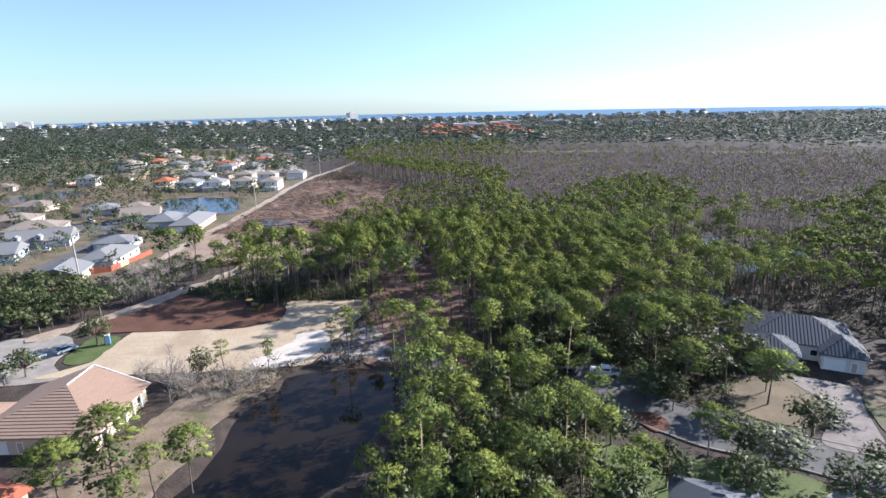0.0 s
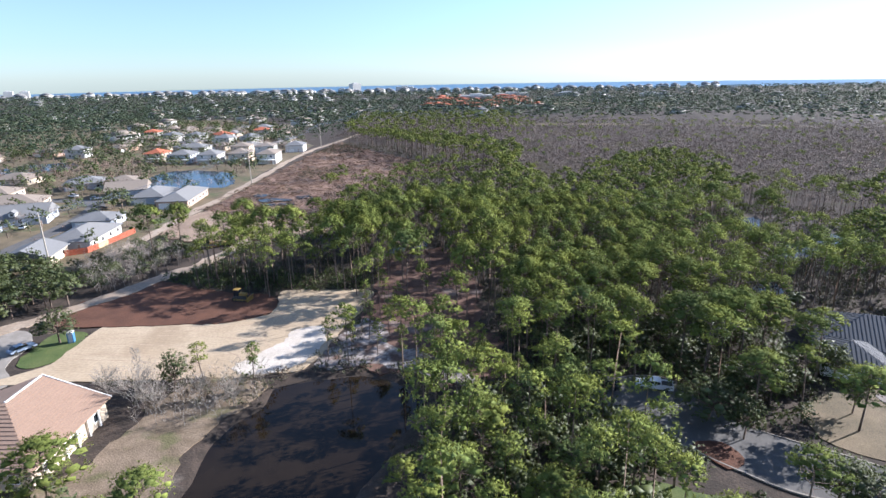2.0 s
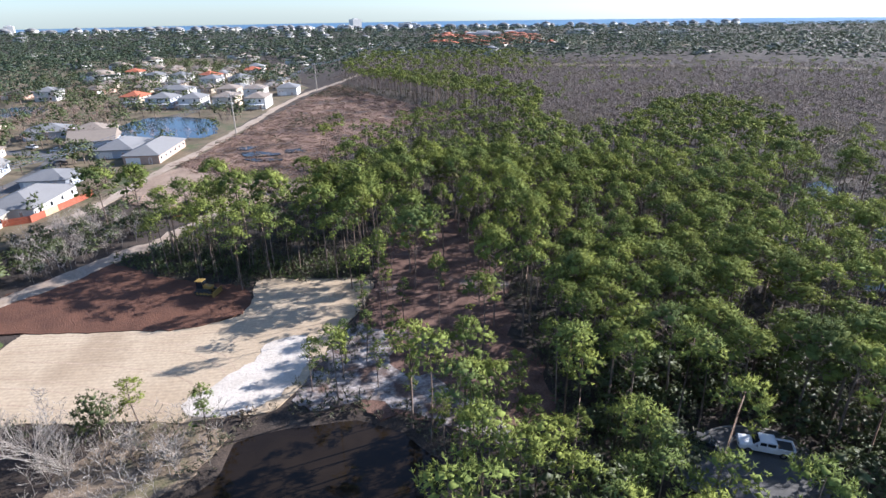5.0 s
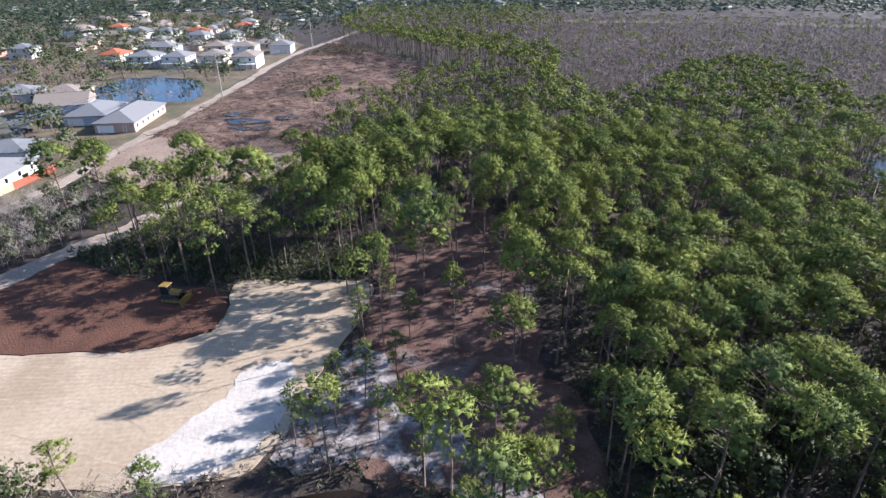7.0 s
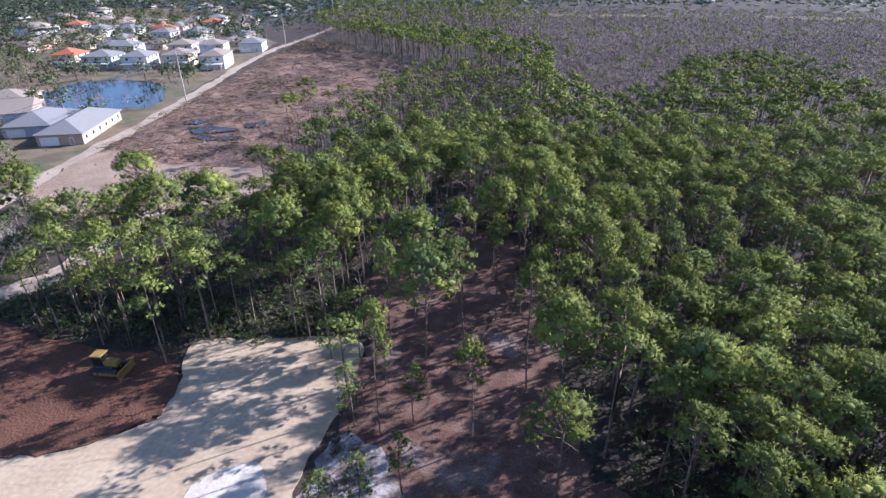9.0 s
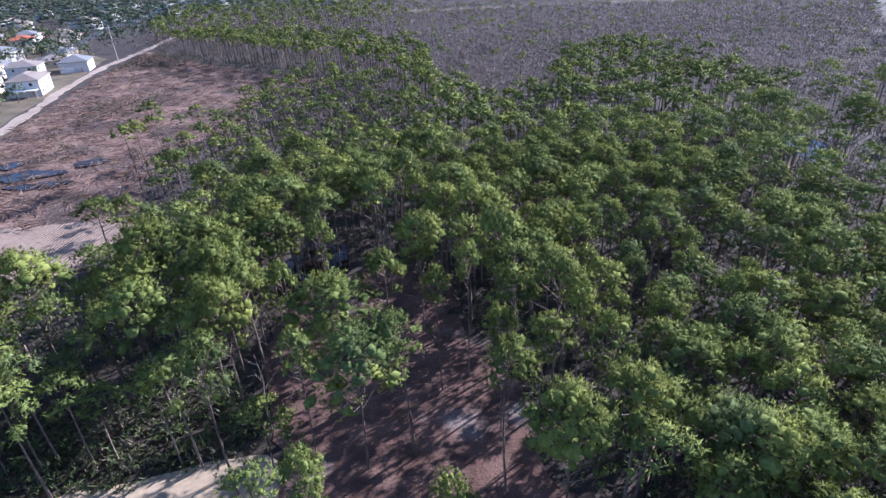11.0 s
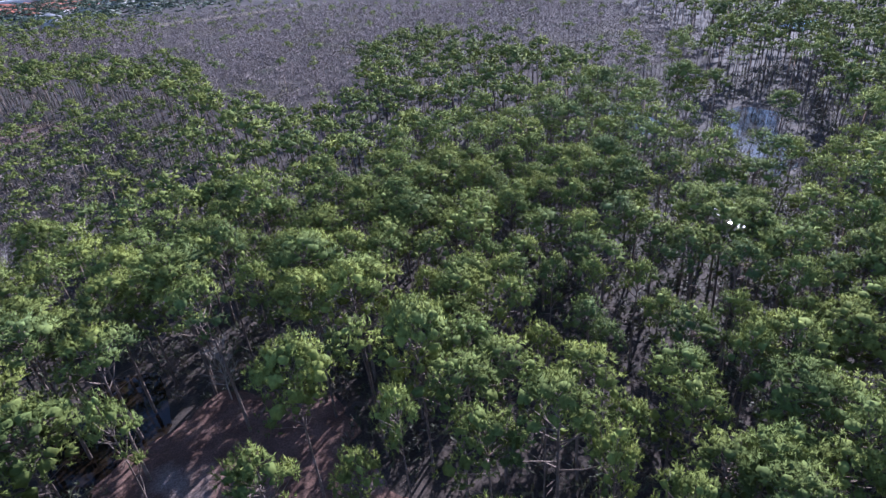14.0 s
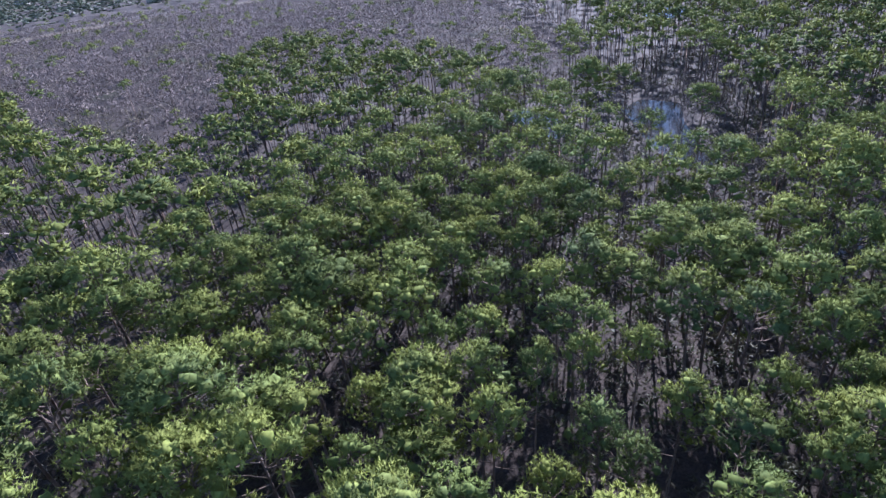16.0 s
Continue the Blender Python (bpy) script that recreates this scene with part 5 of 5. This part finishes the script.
# the suburb beyond the poles
LOTS = [(-119.5, 190, 13, 21, 6, 2.9, 2.6, WALL_WHITE, ROOF_PALE, 1, "white house with pale grey hip roof behind a red fence", (1, 1)),
        (-121.5, 170, 12, 13, 12, 2.9, 2.4, WALL_CREAM, ROOF_GREY, 1, "cream gabled house with dark grey shingles", (0, 0)),
        (-128, 212, 13, 12, 6, 2.8, 2.2, WALL_GREY, ROOF_GREY, 1, "grey house with low grey hip roof", (1, 1)),
        (-162, 218, 22, 15, 20, 3.0, 3.6, WALL_GREY, ROOF_PALE, 1, "grey-blue house with pale roof and dormers", (0, 0)),
        (-180, 240, 22, 16, 20, 3.0, 3.0, WALL_CREAM, ROOF_TAN, 1, "wide house with tan hip roof", (1, 1)),
        (-165, 196, 18, 14, 18, 3.0, 3.2, WALL_GREY, ROOF_GREY, 1, "grey house with dark shingle roof and dormer", (0, 0)),
        (-114.5, 249, 12, 27, 6, 3.0, 2.6, BRICK, ROOF_PALE, 1, "long brick house with pale grey roof beside the track", (1, 1)),
        (-129, 254, 13, 19, 8, 3.0, 2.8, WALL_GREY, ROOF_GREY, 1, "grey house with broad grey shingle roof", (1, 1)),
        (-147, 266, 16, 15, 20, 3.2, 3.2, WALL_GREY, ROOF_TAN, 1, "house with tan roof and white raised gable", (0, 0)),
        (-160, 287, 15, 14, 10, 3.0, 2.6, WALL_CREAM, ROOF_TAN, 1, "house with tan hip roof by the pond", (1, 1)),
        (-178, 285, 17, 14, 25, 3.0, 2.8, WALL_GREY, ROOF_GREY, 1, "house with blue-grey hip roof", (1, 1)),
        (-205, 262, 18, 14, 10, 3.0, 2.6, WALL_CREAM, ROOF_TAN, 1, "house with tan hip roof among bare trees", (1, 1)),
        (-222, 300, 18, 14, 0, 3.0, 2.6, WALL_CREAM, ROOF_TAN, 1, "house with tan hip roof", (1, 1)),
        (-112, 361, 11, 17, 4, 5.8, 2.2, WALL_WHITE, ROOF_TAN, 2, "white two-storey house with porch beside the track", (1, 1)),
        (-131, 366, 12, 14, 4, 5.6, 2.4, WALL_CREAM, ROOF_TAN, 2, "cream two-storey house by the pond", (1, 1)),
        (-149, 364, 12, 14, 2, 5.4, 2.6, WALL_WHITE, ROOF_PALE, 2, "white two-storey house with pale roof by the pond", (1, 1)),
        (-167, 366, 14, 14, 0, 5.4, 2.6, WALL_GREY, ROOF_PALE, 2, "blue-grey two-storey house by the pond", (1, 1)),
        (-187, 374, 11, 13, 0, 5.2, 2.6, WALL_CREAM, ROOF_RED, 2, "cream house with red tile roof by the pond", (1, 1)),
        (-109, 412, 12, 14, 4, 4.6, 2.6, WALL_WHITE, ROOF_GREY, 1, "white house with grey hip roof by the field", (1, 1)),
        (-126, 400, 12, 13, 4, 5.6, 2.4, WALL_WHITE, ROOF_TAN, 2, "white two-storey house with tan roof", (1, 1)),
        (-143, 402, 12, 13, 4, 5.6, 2.4, WALL_CREAM, ROOF_TAN, 2, "cream two-storey house with tan roof", (1, 1)),
        (-175, 402, 17, 13, 0, 5.4, 2.4, WALL_WHITE, ROOF_PALE, 2, "white two-storey house with pale roof", (1, 1))]
for x, y, w, d, rz, h, rise, wm, rm, fl, label, hip in LOTS:
    house("house", x, y, w, d, rz, h, rise, wm, rm, label, hip, fl, True, porch=(fl == 2 and y < 390))
for x, y, rz in ((-158.5, 211.6, 20), (-165.5, 209.0, 20), (-168, 190.2, 18)):
    dm = tagged(new("dormer"), "small white dormer on the shingle roof", "dormer", "dormers")
    bm = box(bmesh.new(), -1.0, -1.2, 0, 1.0, 1.8, 1.3)
    part("dormer_wall", bm, TRIM, dm)
    part("dormer_roof", prism(bmesh.new(), [(-1.3, 1.3), (1.3, 1.3), (0, 2.2)], -1.5, 2.2, "y"), ROOF_PALE, dm)
    part("dormer_window", box(bmesh.new(), -0.5, -1.26, 0.3, 0.5, -1.19, 1.1), GLASS_DARK, dm)
    dm.matrix_basis = pose(x, y, 3.6, 0, 0, rz)

back_rows = []
protos_h = []
for i, (wm, rm, fl, lab) in enumerate(((WALL_WHITE, ROOF_GREY, 2, "white two-storey house with grey roof"), (WALL_CREAM, ROOF_TAN, 1, "cream house with tan roof"), (WALL_PINK, ROOF_TAN, 1, "salmon house with tan roof"),
                                      (WALL_WHITE, ROOF_RED, 2, "white house with red tile roof"), (WALL_CREAM, ROOF_PALE, 1, "cream house with pale roof"))):
    protos_h.append(house("house", 0, 0, 13 + i % 3, 12 + i % 2, 0, 3 + 2.6 * (fl - 1), 2.5, wm, rm, lab + " in the rear rows", (1, 1), fl, True))
hr = np.random.default_rng(5)
for row in range(6):
    for col in range(6):
        x, y = -120 - row * 8 - col * 23 - hr.uniform(0, 7), 430 + row * 30 + hr.uniform(-5, 5)
        if not inside(FIELD_EDGE, x, y) and x > -290 - (y - 430) * 0.3:
            back_rows.append((x, y))
for i in range(7):
    back_rows.append((-250 - i * 22 - hr.uniform(0, 8), 395 + hr.uniform(-20, 12)))
    back_rows.append((-215 - i * 24, 225 - i * 4 + hr.uniform(-12, 12)))
seen_h = set()
for x, y in back_rows:
    p = protos_h[int(hr.choice(5, p=(0.22, 0.32, 0.14, 0.07, 0.25)))]
    m = pose(x, y, 0.02, 0, 0, hr.uniform(-25, 25) + 90 * int(hr.integers(4)))
    if p.name in seen_h:
        copy_thing(p, m)
    else:
        seen_h.add(p.name)
        p.matrix_basis = m
for i, p in enumerate(protos_h):
    if p.name not in seen_h:
        p.matrix_basis = pose(-300 - 20 * i, 470, 0.02)

# red board fence with one new panel
fence = tagged(new("fence"), "red wooden yard fence with one new pale panel", "fence")
fence_line = [(-116.2, 174.6), (-111.2, 177.6), (-110.6, 182), (-110.1, 186.5), (-109.6, 191), (-109.1, 195.5), (-108.8, 200)]
for i, (a, b) in enumerate(zip(fence_line, fence_line[1:])):
    L, ang = math.hypot(b[0] - a[0], b[1] - a[1]), math.degrees(math.atan2(b[1] - a[1], b[0] - a[0]))
    p = part("fence_post", box(bmesh.new(), -0.06, -0.06, 0, 0.06, 0.06, 2.0), FENCE_RED, fence)
    p.matrix_basis = pose(*a, 0)
    k = int(L / 0.2)
    for j in range(k):
        p = part("board", box(bmesh.new(), 0.07 + j * (L - 0.12) / k, -0.02, 0.08, 0.06 + (j + 0.93) * (L - 0.12) / k, 0.02, 1.85 + 0.03 * (j % 2)), FENCE_TAN if i == 2 else FENCE_RED, fence)
        p.matrix_basis = pose(*a, 0, 0, 0, ang)

# ---- power line ----
POLES = [(-119, 26), (-108.8, 158), (-98.2, 286), (-95, 428), (-89, 575), (-82, 725)]


def utility_pole(x, y, rz):
    root = tagged(new("utility_pole"), "tall weathered wooden utility pole with crossarm", "pole", "poles of the line")
    v, f = tubes([(0, 0, -0.3, 0.25, 0, 0, 8, 0.22), (0, 0, 8, 0.22, 0, 0, 17, 0.16)], 10)
    obj("pole", np_mesh("pole", v, f, None, [POLE_WOOD]), root)
    part("crossarm", box(bmesh.new(), -1.2, 0.13, 16.0, 1.2, 0.25, 16.14), POLE_WOOD, root)
    for u in (-1.05, 1.05):
        part("insulator", prism(bmesh.new(), [(u + a * .5, 0.19 + b * .5) for a, b in wheel_outline(0.12, 8)], 16.14, 16.42), TRIM, root)
    part("insulator", prism(bmesh.new(), [(a * .5, b * .5) for a, b in wheel_outline(0.12, 8)], 17.0, 17.3), TRIM, root)
    root.matrix_basis = pose(x, y, 0, 0, 0, rz)


for i, (x, y) in enumerate(POLES):
    utility_pole(x, y, 4)
for (x0, y0), (x1, y1) in zip(POLES, POLES[1:]):
    span = tagged(new("power_line_span"), "three thin sagging wires between poles", "wires", "spans of the line")
    for dx, z in ((-1.05, 16.4), (1.05, 16.4), (0, 17.3)):
        pts = [(x0 + dx + (x1 - x0) * u, y0 + (y1 - y0) * u, z - 2.2 * 4 * u * (1 - u)) for u in np.linspace(0, 1, 17)]
        wire = bpy.data.curves.new("wire", 'CURVE')
        wire.dimensions, wire.bevel_depth, wire.bevel_resolution = '3D', 0.045, 0
        line = wire.splines.new('POLY')
        line.points.add(len(pts) - 1)
        for q, c in zip(line.points, pts):
            q.co = (*c, 1)
        wire.materials.append(CHROME)
        obj("wire", wire, span)


# ---- vehicles and machines ----
def wheels(root, spots, r=0.38, w=0.26):
    for x, y in spots:
        t = part("wheel", prism(bmesh.new(), wheel_outline(r), y - w / 2, y + w / 2, "y"), TYRE, root)
        t.location = (x, 0, r)
        part("rim", prism(bmesh.new(), wheel_outline(r * 0.6, 12), y - w / 2 - 0.012, y + w / 2 + 0.012, "y"), CHROME, t)


def pickup(x, y, rz, paint_mat, label):
    root = tagged(new("pickup_truck"), label, "truck")
    bm = prism(bmesh.new(), [(-2.9, 0.45), (2.8, 0.45), (2.9, 0.75), (2.85, 1.05), (1.5, 1.15), (-0.9, 1.15), (-2.9, 1.1)], -0.97, 0.97, "y")
    bmesh.ops.bevel(bm, geom=list(bm.edges), offset=0.06, segments=2, affect='EDGES')
    part("body", bm, paint_mat, root)
    bm = prism(bmesh.new(), [(-1.0, 1.13), (1.45, 1.13), (0.75, 1.78), (-0.75, 1.82), (-1.0, 1.7)], -0.84, 0.84, "y")
    bmesh.ops.bevel(bm, geom=list(bm.edges), offset=0.06, segments=2, affect='EDGES')
    part("cab", bm, paint_mat, root)
    part("bed_liner", box(bmesh.new(), -2.75, -0.8, 1.08, -1.08, 0.8, 1.155), STEEL, root)
    for s in (-0.97, 0.92):
        part("bed_rail", box(bmesh.new(), -2.85, s, 1.1, -1.02, s + 0.06, 1.32, 0.01), paint_mat, root)
    part("tailgate", box(bmesh.new(), -2.92, -0.9, 0.6, -2.84, 0.9, 1.3, 0.01), paint_mat, root)
    part("windscreen", quad_slab(bmesh.new(), (1.42, -0.74, 1.2), (1.42, 0.74, 1.2), (0.82, 0.70, 1.74), (0.82, -0.70, 1.74), 0.04, 0.03), GLASS_DARK, root)
    for s in (-1, 1):
        for x0, x1 in ((-0.85, -0.02), (0.08, 0.95)):
            part("side_window", box(bmesh.new(), x0, s * 0.85 - 0.01, 1.25, x1 - (0.2 if x1 > 0.5 else 0), s * 0.85 + 0.01, 1.66), GLASS_DARK, root)
        part("headlight", box(bmesh.new(), 2.84, s * 0.75 - 0.14, 0.82, 2.93, s * 0.75 + 0.14, 1.0, 0.02), CHROME, root)
        part("mirror", box(bmesh.new(), 1.05, s * 1.05 - 0.1, 1.2, 1.15, s * 1.05 + 0.1, 1.4, 0.02), STEEL, root)
    part("bumper", box(bmesh.new(), 2.85, -0.95, 0.42, 3.0, 0.95, 0.66, 0.03), CHROME, root)
    wheels(root, [(1.85, -0.86), (1.85, 0.86), (-1.75, -0.86), (-1.75, 0.86)])
    root.matrix_basis = pose(x, y, 0.06, 0, 0, rz)


def car(x, y, rz, paint_mat, label, z=0.06):
    root = tagged(new("car"), label, "car", "parked cars")
    bm = prism(bmesh.new(), [(-2.3, 0.4), (2.25, 0.4), (2.35, 0.62), (2.2, 0.85), (1.0, 0.98), (-1.9, 1.0), (-2.3, 0.9)], -0.9, 0.9, "y")
    bmesh.ops.bevel(bm, geom=list(bm.edges), offset=0.07, segments=2, affect='EDGES')
    part("body", bm, paint_mat, root)
    bm = prism(bmesh.new(), [(-1.9, 0.97), (1.1, 0.97), (0.35, 1.42), (-1.2, 1.44)], -0.78, 0.78, "y")
    part("cabin", bm, GLASS_DARK, root, "dark glass cabin")
    part("car_roof", box(bmesh.new(), -1.15, -0.7, 1.435, 0.3, 0.7, 1.475, 0.01), paint_mat, root)
    for s in (-1, 1):
        part("headlight", box(bmesh.new(), 2.22, s * 0.65 - 0.18, 0.62, 2.33, s * 0.65 + 0.18, 0.76, 0.02), CHROME, root)
    wheels(root, [(1.45, -0.8), (1.45, 0.8), (-1.4, -0.8), (-1.4, 0.8)], 0.33, 0.22)
    root.matrix_basis = pose(x, y, z, 0, 0, rz)


pickup(30.2, 98.6, 163, CAR_WHITE, "white crew-cab pickup truck parked at the street end")
car(22.8, 99.4, 150, STEEL, "black car parked under trees at the street end")
car(-85.0, 114.5, 60, CAR_BLUE, "silver-blue car parked on the pale street")
car(-89.0, 110.0, 70, CAR_BLUE, "silver-blue car parked in the oak's shade")
for x, y, rz, m in ((-153, 208, 110, CAR_WHITE), (-156, 256, 20, CAR_WHITE), (-142, 236, 60, STEEL), (-138, 262, 10, CAR_WHITE), (-170, 262, 160, CAR_WHITE), (-134, 226, 95, STEEL)):
    car(x, y, rz, m, "white car parked by a house" if m is CAR_WHITE else "dark car parked by a house")


def dozer(x, y, rz, label, z=0.22):
    root = tagged(new("bulldozer"), label, "machine", "earth movers")
    for s in (-1, 1):
        tr = part("track", prism(bmesh.new(), [(-1.6, 0.25), (-1.3, 0.0), (1.3, 0.0), (1.6, 0.25), (1.6, 0.6), (1.35, 0.85), (-1.35, 0.85), (-1.6, 0.6)], s * 0.95 - 0.25, s * 0.95 + 0.25, "y"), STEEL, root)
        for u in (-1.0, -0.35, 0.35, 1.0):
            part("roller", prism(bmesh.new(), [(u + a, 0.42 + b) for a, b in wheel_outline(0.26, 10)], s * 0.95 - 0.27, s * 0.95 + 0.27, "y"), YELLOW, tr)
    part("body", box(bmesh.new(), -1.5, -0.68, 0.45, 1.0, 0.68, 1.15, 0.05), STEEL, root)
    part("engine_cover", prism(bmesh.new(), [(-0.1, 1.15), (1.5, 1.15), (1.5, 1.6), (-0.1, 1.75)], -0.5, 0.5, "y"), YELLOW, root)
    cab = part("cab", prism(bmesh.new(), [(-1.4, 1.15), (-0.1, 1.15), (-0.2, 2.5), (-1.3, 2.5)], -0.62, 0.62, "y"), GLASS_DARK, root, "dark glazed cab")
    part("cab_roof", box(bmesh.new(), -1.5, -0.75, 2.5, -0.05, 0.75, 2.62, 0.03), YELLOW, cab)
    for u in (-1, 1):
        part("push_arm", box(bmesh.new(), -0.2, u * 1.28 - 0.07, 0.35, 2.2, u * 1.28 + 0.07, 0.55), YELLOW, root)
    bm = prism(bmesh.new(), [(2.15, 0.05), (2.4, 0.0), (2.3, 0.5), (2.45, 1.05), (2.25, 1.05), (2.12, 0.5)], -1.55, 1.55, "y")
    part("blade", bm, YELLOW, root, "wide worn yellow blade")
    v, f = tubes([(0.9, 0.3, 1.65, 0.05, 0.9, 0.3, 2.35, 0.05)], 8)
    obj("exhaust_pipe", np_mesh("exhaust_pipe", v, f, None, [STEEL]), root)
    root.matrix_basis = pose(x, y, z, 0, 0, rz)


dozer(-51.3, 138.6, -8, "yellow bulldozer standing on the red mulch")
dozer(-76.0, 181.5, 30, "yellow bulldozer beside the sandy track", 0.05)
dozer(-70.5, 184.0, 170, "worn yellow bulldozer among pines by the track", 0.1)

hut = tagged(new("portable_toilet"), "blue portable toilet with pale roof on the lawn", "toilet")
part("cabin", box(bmesh.new(), -0.55, -0.55, 0.0, 0.55, 0.55, 2.1, 0.04), BLUE_PLASTIC, hut)
part("cabin_roof", prism(bmesh.new(), [(-0.6, 2.1), (0.6, 2.1), (0.35, 2.32), (-0.35, 2.32)], -0.6, 0.6, "y"), TRIM, hut)
part("cabin_door", box(bmesh.new(), -0.35, -0.58, 0.12, 0.35, -0.54, 1.95), WALL_GREY, hut)
hut.matrix_basis = pose(-77.8, 118.2, 0.05, 0, 0, 20)

# street kerbs round the cul-de-sac
kerb = smooth(CUL_DE_SAC, 1.2, 0.05, len("cul_de_sac"))
bm = bmesh.new()
out_ = widen(kerb, 0.3)
for i in range(len(kerb)):
    j = (i + 1) % len(kerb)
    vs = [bm.verts.new((*p, z)) for z in (-0.1, 0.17) for p in (kerb[i], kerb[j], out_[j], out_[i])]
    for q in ((4, 5, 6, 7), (0, 1, 5, 4), (2, 3, 7, 6)):
        bm.faces.new([vs[a] for a in q])
tagged(new("kerb", bm_mesh("kerb", bm, CONCRETE)), "pale concrete kerb round the street end", "kerb", "", "structure")


# ---- the far town ----
def block(w, d, h, r=0.0):
    bm = box(bmesh.new(), -w / 2, -d / 2, 0, w / 2, d / 2, h)
    bmesh.ops.triangulate(bm, faces=bm.faces)
    bm.verts.index_update()
    v = np.array([q.co[:] for q in bm.verts])
    f = np.array([[q.index for q in t.verts] for t in bm.faces])
    bm.free()
    return v, f


def hip_cap(w, d, h, rise):
    x, y, r = w / 2 + 0.6, d / 2 + 0.6, max(0.5, (w - d) / 2)
    v = np.array([(-x, -y, h), (x, -y, h), (x, y, h), (-x, y, h), (-r, 0, h + rise), (r, 0, h + rise)])
    return v, np.array([(0, 1, 5), (0, 5, 4), (1, 2, 5), (2, 3, 4), (2, 4, 5), (3, 0, 4), (0, 2, 1), (0, 3, 2)])


def bands(w, d, h):
    return join(*[(np.array(block(w + 0.3, d + 0.3, 1.3)[0]) + [0, 0, z], block(1, 1, 1)[1]) for z in np.arange(1.2, h - 1.2, 3.0)])


fr = np.random.default_rng(21)
kinds_ = [[block(w, d, h), hip_cap(w, d, h, 2.6), bands(w * 0.9, d, h)] for w, d, h in ((16, 13, 4), (20, 14, 6), (14, 12, 6))]
for nm, rm, xy, lab in (("far_houses", ROOF_GREY, np.concatenate((spread(fr, -900, 700, 720, 1500, 140), spread(fr, -1300, 1400, 1500, 1680, 110))), "far houses with grey roofs among trees"),
                        ("far_houses", ROOF_TAN, np.concatenate((spread(fr, -520, -120, 640, 1000, 75), spread(fr, -700, -300, 240, 640, 90, [FAR_POND]))), "far tan-roofed houses among trees"),
                        ("coast_houses", ROOF_PALE, np.concatenate((spread(fr, -1300, 780, 1655, 1720, 38), spread(fr, -780, -170, 1600, 1655, 55))), "white beach houses and hotels along the coast"),
                        ("far_houses", ROOF_RED, spread(fr, -30, 120, 860, 1210, 24), "far cluster of houses with red tile roofs")):
    strew(nm, [WALL_WHITE, rm, GLASS_DARK], kinds_, rows_for(fr, xy, 3, 0.8, 1.2) * (np.array([1, 1, 1, 1, 1.2, 1.8, 1]) if nm == "coast_houses" else 1), lab, "houses")


def tower(x, y, w, d, h, rz, label):
    root = tagged(new("hotel_tower"), label, "building", "towers on the coast")
    part("shaft", box(bmesh.new(), -w / 2, -d / 2, 0, w / 2, d / 2, h), WALL_WHITE, root)
    for i in range(int(h / 3.4) - 1):
        z = 2.5 + i * 3.4
        part("window_band", box(bmesh.new(), -w / 2 + 1, -d / 2 - 0.2, z, w / 2 - 1, -d / 2 + 0.1, z + 0.7), WALL_GREY, root)
    part("roof_house", box(bmesh.new(), -w / 5, -d / 4, h, w / 5, d / 4, h + 3.5), WALL_WHITE, root)
    root.matrix_basis = pose(x * 0.84, y * 0.84, 0, 0, 0, rz) @ Matrix.Diagonal((0.84, 0.84, 0.66, 1))


for x, y, w, d, h, rz in ((-310, 1957, 30, 30, 44, -55), (-350, 1960, 26, 16, 22, 0), (-150, 2030, 60, 18, 26, 0), (-1440, 1984, 30, 26, 36, -60), (-1500, 1990, 30, 26, 36, -60), (-1562, 2000, 30, 26, 34, -60),
                          (-640, 1990, 80, 18, 14, 0), (-820, 2000, 90, 18, 12, 0), (-480, 1990, 60, 18, 15, 0), (60, 1300, 70, 25, 18, 0), (300, 1500, 60, 20, 12, 0), (160, 1480, 80, 25, 14, 0), (480, 1400, 50, 18, 10, 0)):
    tower(x, y, w, d, h, rz, "tall white coastal hotel" if h > 30 else "long low white coastal building")
